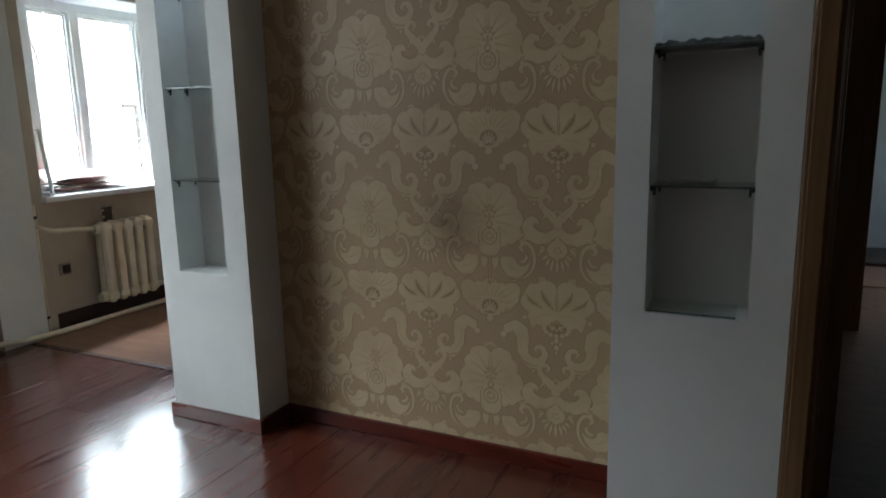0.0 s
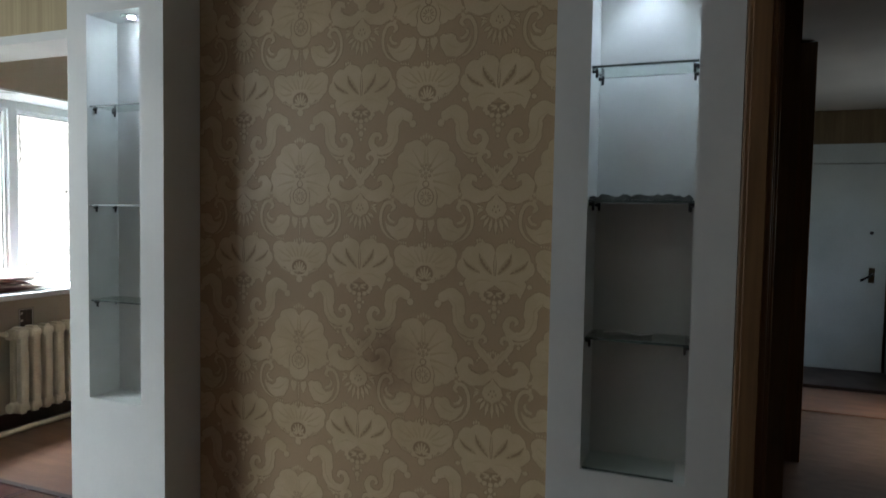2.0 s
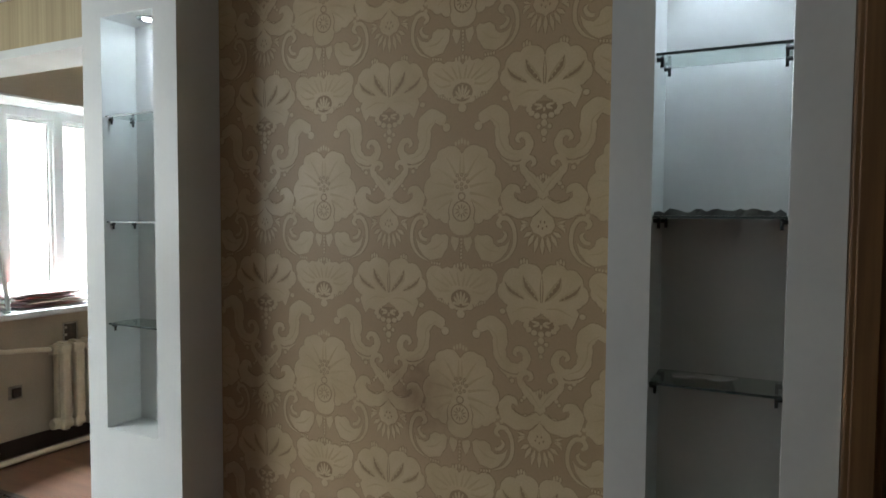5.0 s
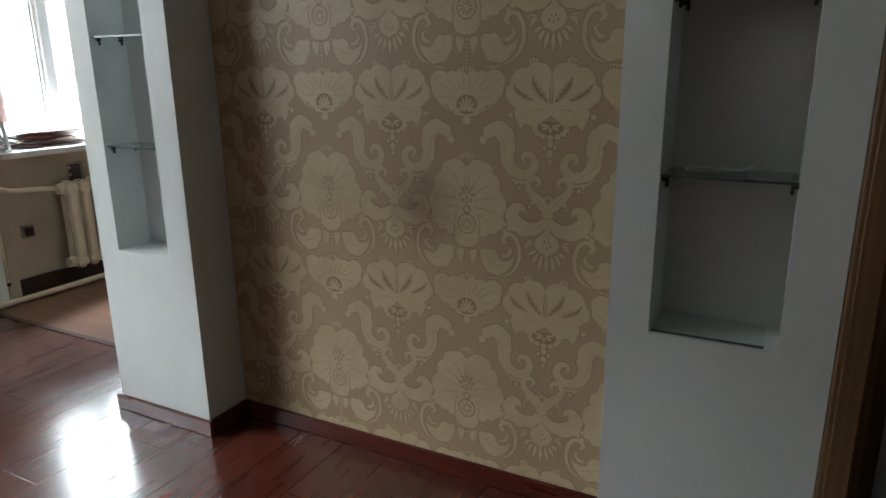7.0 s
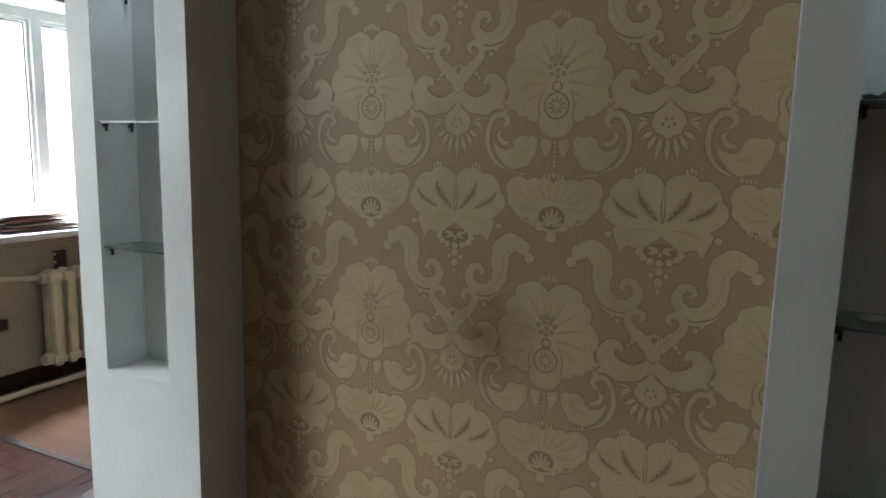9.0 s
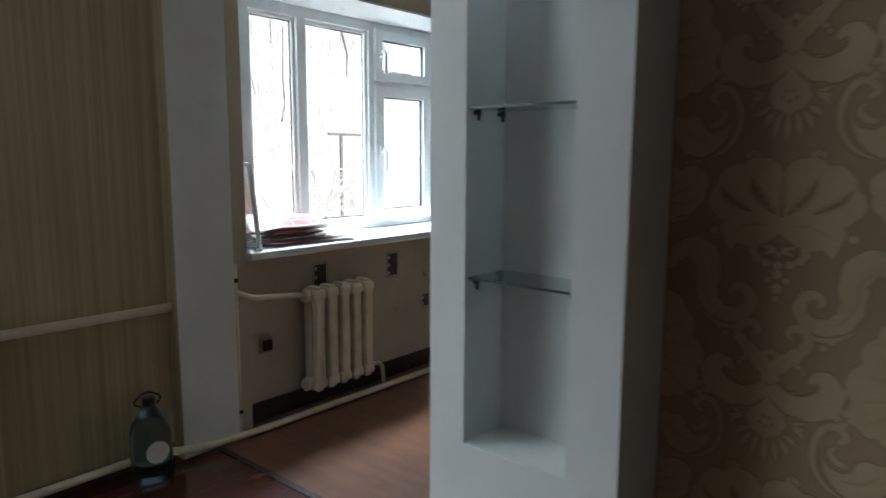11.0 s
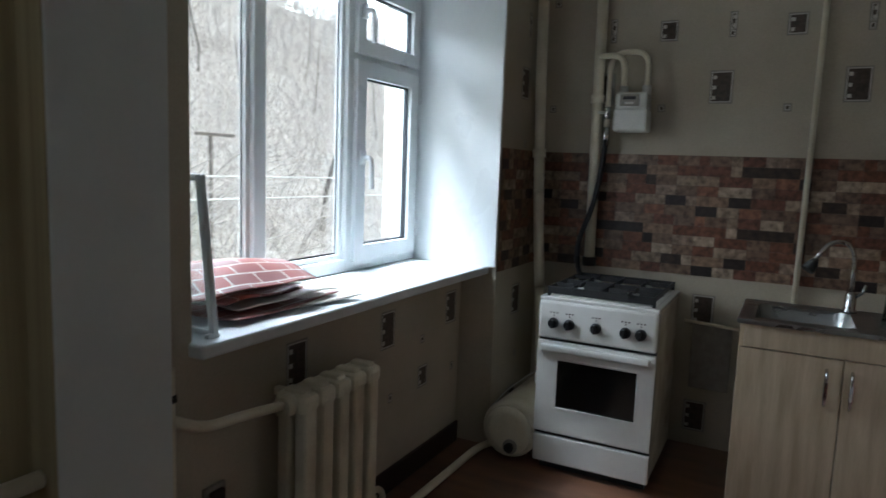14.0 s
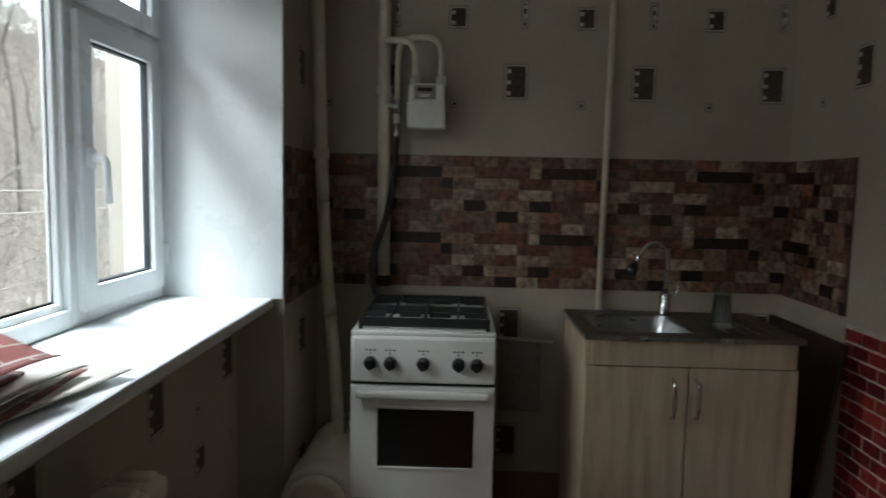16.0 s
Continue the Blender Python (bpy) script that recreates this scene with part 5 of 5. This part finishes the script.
bm = B()
for i in range(-1, 3):
    for j in range(-2, 4):
        damask(bm, i * PX, -j * PZ)
for v2 in bm.verts:
    v2.co.x = min(max(v2.co.x, 0.21), 1.659)
    v2.co.z = min(max(v2.co.z, 0.03), ZC - 0.002)
bmesh.ops.triangulate(bm, faces=[f2 for f2 in bm.faces if len(f2.verts) > 4])
relief = new("damask_relief", mesh_of("damask_relief", bm, [MOTIF, MOTIF_LINE, MOTIF_HALO, MOTIF_FOLD]))
relief.parent = wall_damask
tagged(relief, "lighter embossed flowers and scrolls", kind="stuff")

# ---- printed squares of the kitchen paper ----
at[0] = KITCHEN_AT


def square(bm, place, u, v2, w2, h2, n):
    """place(u, v, d) gives the world place of a point on the wall, d off it."""
    def quad(a, b2, c, d, off, mi):
        f2 = bm.faces.new([bm.verts.new(at[0] + Vector(place(*q, off))) for q in ((a, c), (b2, c), (b2, d), (a, d))])
        f2.material_index = mi
    quad(u - w2 / 2, u + w2 / 2, v2 - h2 / 2, v2 + h2 / 2, 0.0006, 0)
    quad(u - w2 / 2 + 0.007, u + w2 / 2 - 0.007, v2 - h2 / 2 + 0.007, v2 + h2 / 2 - 0.007, 0.0009, 2)
    quad(u - w2 / 2 + 0.011, u + w2 / 2 - 0.011, v2 - h2 / 2 + 0.011, v2 + h2 / 2 - 0.011, 0.0012, 1)
    for k in range(n):
        zz = v2 + h2 / 2 - (k + 0.7) * h2 / (n + 0.3)
        quad(u - w2 / 2 + 0.014, u - w2 / 2 + 0.03, zz - 0.008, zz + 0.008, 0.0015, 2)


def prints(name, wall, place, u0, u1, v0, v1, su=0.0):
    bm = B()
    for i in range(-6, 8):
        for j in range(-5, 3):
            u, v2 = -0.994 + su + 0.551 * i, 1.755 + 0.535 * j
            for du, dv, w2, h2, n in ((0, 0, 0.105, 0.155, 3), (-0.255, 0.27, 0.085, 0.10, 2), (0.285, -0.097, 0.035, 0.038, 0), (0.03, -0.29, 0.032, 0.04, 0), (0.03, 0.30, 0.035, 0.085, 2)):
                a, b2 = u + du, v2 + dv
                if (h2 != 0.085 or b2 > 1.9) and u0 + w2 / 2 < a < u1 - w2 / 2 and v0 + h2 / 2 < b2 < v1 - h2 / 2:
                    square(bm, place, a, b2, w2, h2, n)
    ob = new(name, mesh_of(name, bm, [KP_GREY, KP_DARK, KP_WHITE]))
    ob.parent = wall
    tagged(ob, "printed grey and brown squares", kind="stuff")


prints("printed_squares", wall_kitchen_north, lambda u, v2, d: (u, YK - d, v2), -1.84, 0.19, 1.46, ZC)
prints("printed_squares", wall_kitchen_north, lambda u, v2, d: (u, YK - d, v2), -1.84, 0.19, 0.05, 0.84)
prints("printed_squares", wall_kitchen_east, lambda u, v2, d: (XK - d, YK + 0.25 - u, v2), 0.3, 2.6, 1.46, ZC, 0.1)
prints("printed_squares", wall_kitchen_window, lambda u, v2, d: (-2.03 + d, u, v2), 0.62, 2.04, 0.11, 0.82, 0.2)
prints("printed_squares", wall_kitchen_window, lambda u, v2, d: (-1.86 + d, u, v2), 2.09, 2.64, 1.44, ZC, 0.04)
prints("printed_squares", wall_kitchen_window, lambda u, v2, d: (-1.86 + d, u, v2), 2.09, 2.64, 0.05, 0.83, 0.04)

at[0] = Vector()
# ---- pieces: stone strips, red bricks, laminate boards ----


def piece_mesh(name, lx, ly, lz, m, bevel=0.0015):
    bm = box(B(), -lx / 2, lx / 2, -ly / 2, ly / 2, -lz / 2, lz / 2)
    bmesh.ops.translate(bm, vec=-at[0], verts=bm.verts)
    return mesh_of(name, bm, m)


SH, SU = 0.0484, 0.0483
STONE_KINDS = {"D": STONE_DARK, "R": STONE_RUST, "T": STONE, "P": STONE_PALE}
# six rows of the print, top first: kind and width of each strip
PRINT = ["R1 T2 P1 R2 P2 T2 R2 T2", "R3 P1 D5 T3 R2", "P2 R3 T2 R2 D1 T2 P2", "R2 P3 T2 R3 P2 T2", "T3 D2 R3 P3 D2 P1", "D2 P2 R2 T3 R2 T3"]
stone_mesh = {}


def stones(parent, u0, u1, start, z0, rows, to_world, turn, seed):
    """Strips of the repeating print between u0 and u1; a repeat begins at start."""
    rn = random.Random(seed)
    for r in range(rows):
        strips = [(q[0], int(q[1:])) for q in PRINT[(rows - 1 - r) % 6].split()]
        u, k = start, 0
        while u < u1 - 0.004:
            kind, n2 = strips[k % len(strips)]
            a, b2 = max(u, u0), min(u + n2 * SU, u1)
            if b2 - a > 0.008:
                key = (kind, round(b2 - a, 4))
                if key not in stone_mesh:
                    stone_mesh[key] = piece_mesh("stone", b2 - a - 0.0014, 0.005, SH - 0.0016, STONE_KINDS[kind])
                ob = new("stone", stone_mesh[key])
                ob.location = to_world((a + b2) / 2, z0 + (r + 0.5) * SH, 0.003 + 0.001 * rn.random())
                ob.rotation_euler = (0, 0, turn)
                ob.parent = parent
            u += n2 * SU
            k += 1


S0, S1 = 0.852, 0.852 + 12 * SH
at[0] = KITCHEN_AT
sp = thing("stone_splashback", -0.8, YK, S0, "splashback panel printed as brown and grey stone strips", "splashback", kind="structure")
sp.location = KITCHEN_AT
part("backing", box(B(), -1.86, XK, YK - 0.0035, YK - 0.0005, S0, S1), JOINT, sp, "pale joints between the strips")
stones(sp, -1.85, XK, -1.064 - 2 * 14 * SU, S0, 12, lambda u, z, d: (u, YK - 0.002 - d, z), 0.0, 1)
part("backing", box(B(), XK - 0.0035, XK - 0.0005, 2.13, YK - 0.006, S0, S1), JOINT, sp)
stones(sp, 0.0, 0.5, -0.21, S0, 12, lambda u, z, d: (XK - 0.002 - d, YK - 0.008 - u, z), math.pi / 2, 2)
part("backing", box(B(), -1.8595, -1.8565, 2.088, YK - 0.006, S0, S1), JOINT, sp)
stones(sp, 0.0, 0.54, -0.4, S0, 12, lambda u, z, d: (-1.858 + d, YK - 0.008 - u, z), math.pi / 2, 3)

rb = thing("red_brick_panel", XK, 1.6, 0, "wall film printed as red bricks with pale joints", "wall panel", kind="structure")
rb.location = KITCHEN_AT
part("backing", box(B(), XK - 0.0035, XK - 0.0005, 0.9, 2.12, 0.05, 0.83), REDJOINT, rb, "pale mortar joints")
at[0] = Vector()
full, half = piece_mesh("brick", 0.006, 0.091, 0.042, REDBRICK), piece_mesh("brick", 0.006, 0.042, 0.042, REDBRICK)
for r in range(15):
    y = 2.12 - 0.003
    if r % 2:
        ob = new("brick", half)
        ob.location, ob.parent = (XK - 0.005, y - 0.0225, 0.08 + r * 0.051), rb
        y -= 0.051
    while y > 1.0:
        ob = new("brick", full)
        ob.location, ob.parent = (XK - 0.005, y - 0.048, 0.08 + r * 0.051), rb
        y -= 0.102

board = mesh_of("floor_board", box(B(), -0.0955, 0.0955, -0.6035, 0.6035, -0.011, 0.0, 0.0012), LAM)
n = 0
for i in range(32):
    x = -2.0 + 0.097 + i * 0.192
    if x > 4.0:
        break
    off = (0.0, 0.47, 0.81, 0.26)[i % 4]
    for k in range(-1, 5):
        y = -0.004 - 0.6035 - k * 1.209 + off
        if -5.2 < y - 0.6 and y - 0.6035 < 0.15:
            top_y, low_y = min(y + 0.6035, 0.158 if x < -0.25 else -0.062), max(y - 0.6035, -4.6)
            if top_y - low_y < 0.05:
                continue
            ob = new("floor_board", board)
            ob.location = (x, (top_y + low_y) / 2, 0)
            ob.scale = (1, (top_y - low_y) / 1.207, 1)
            ob.parent = floor
solid("floor_joint_strip", box(B(), -1.90, -0.25, 0.14, 0.17, 0.0012, 0.005, 0.0015), DARKPLINTH, "thin dark strip between laminate and linoleum", "trim")
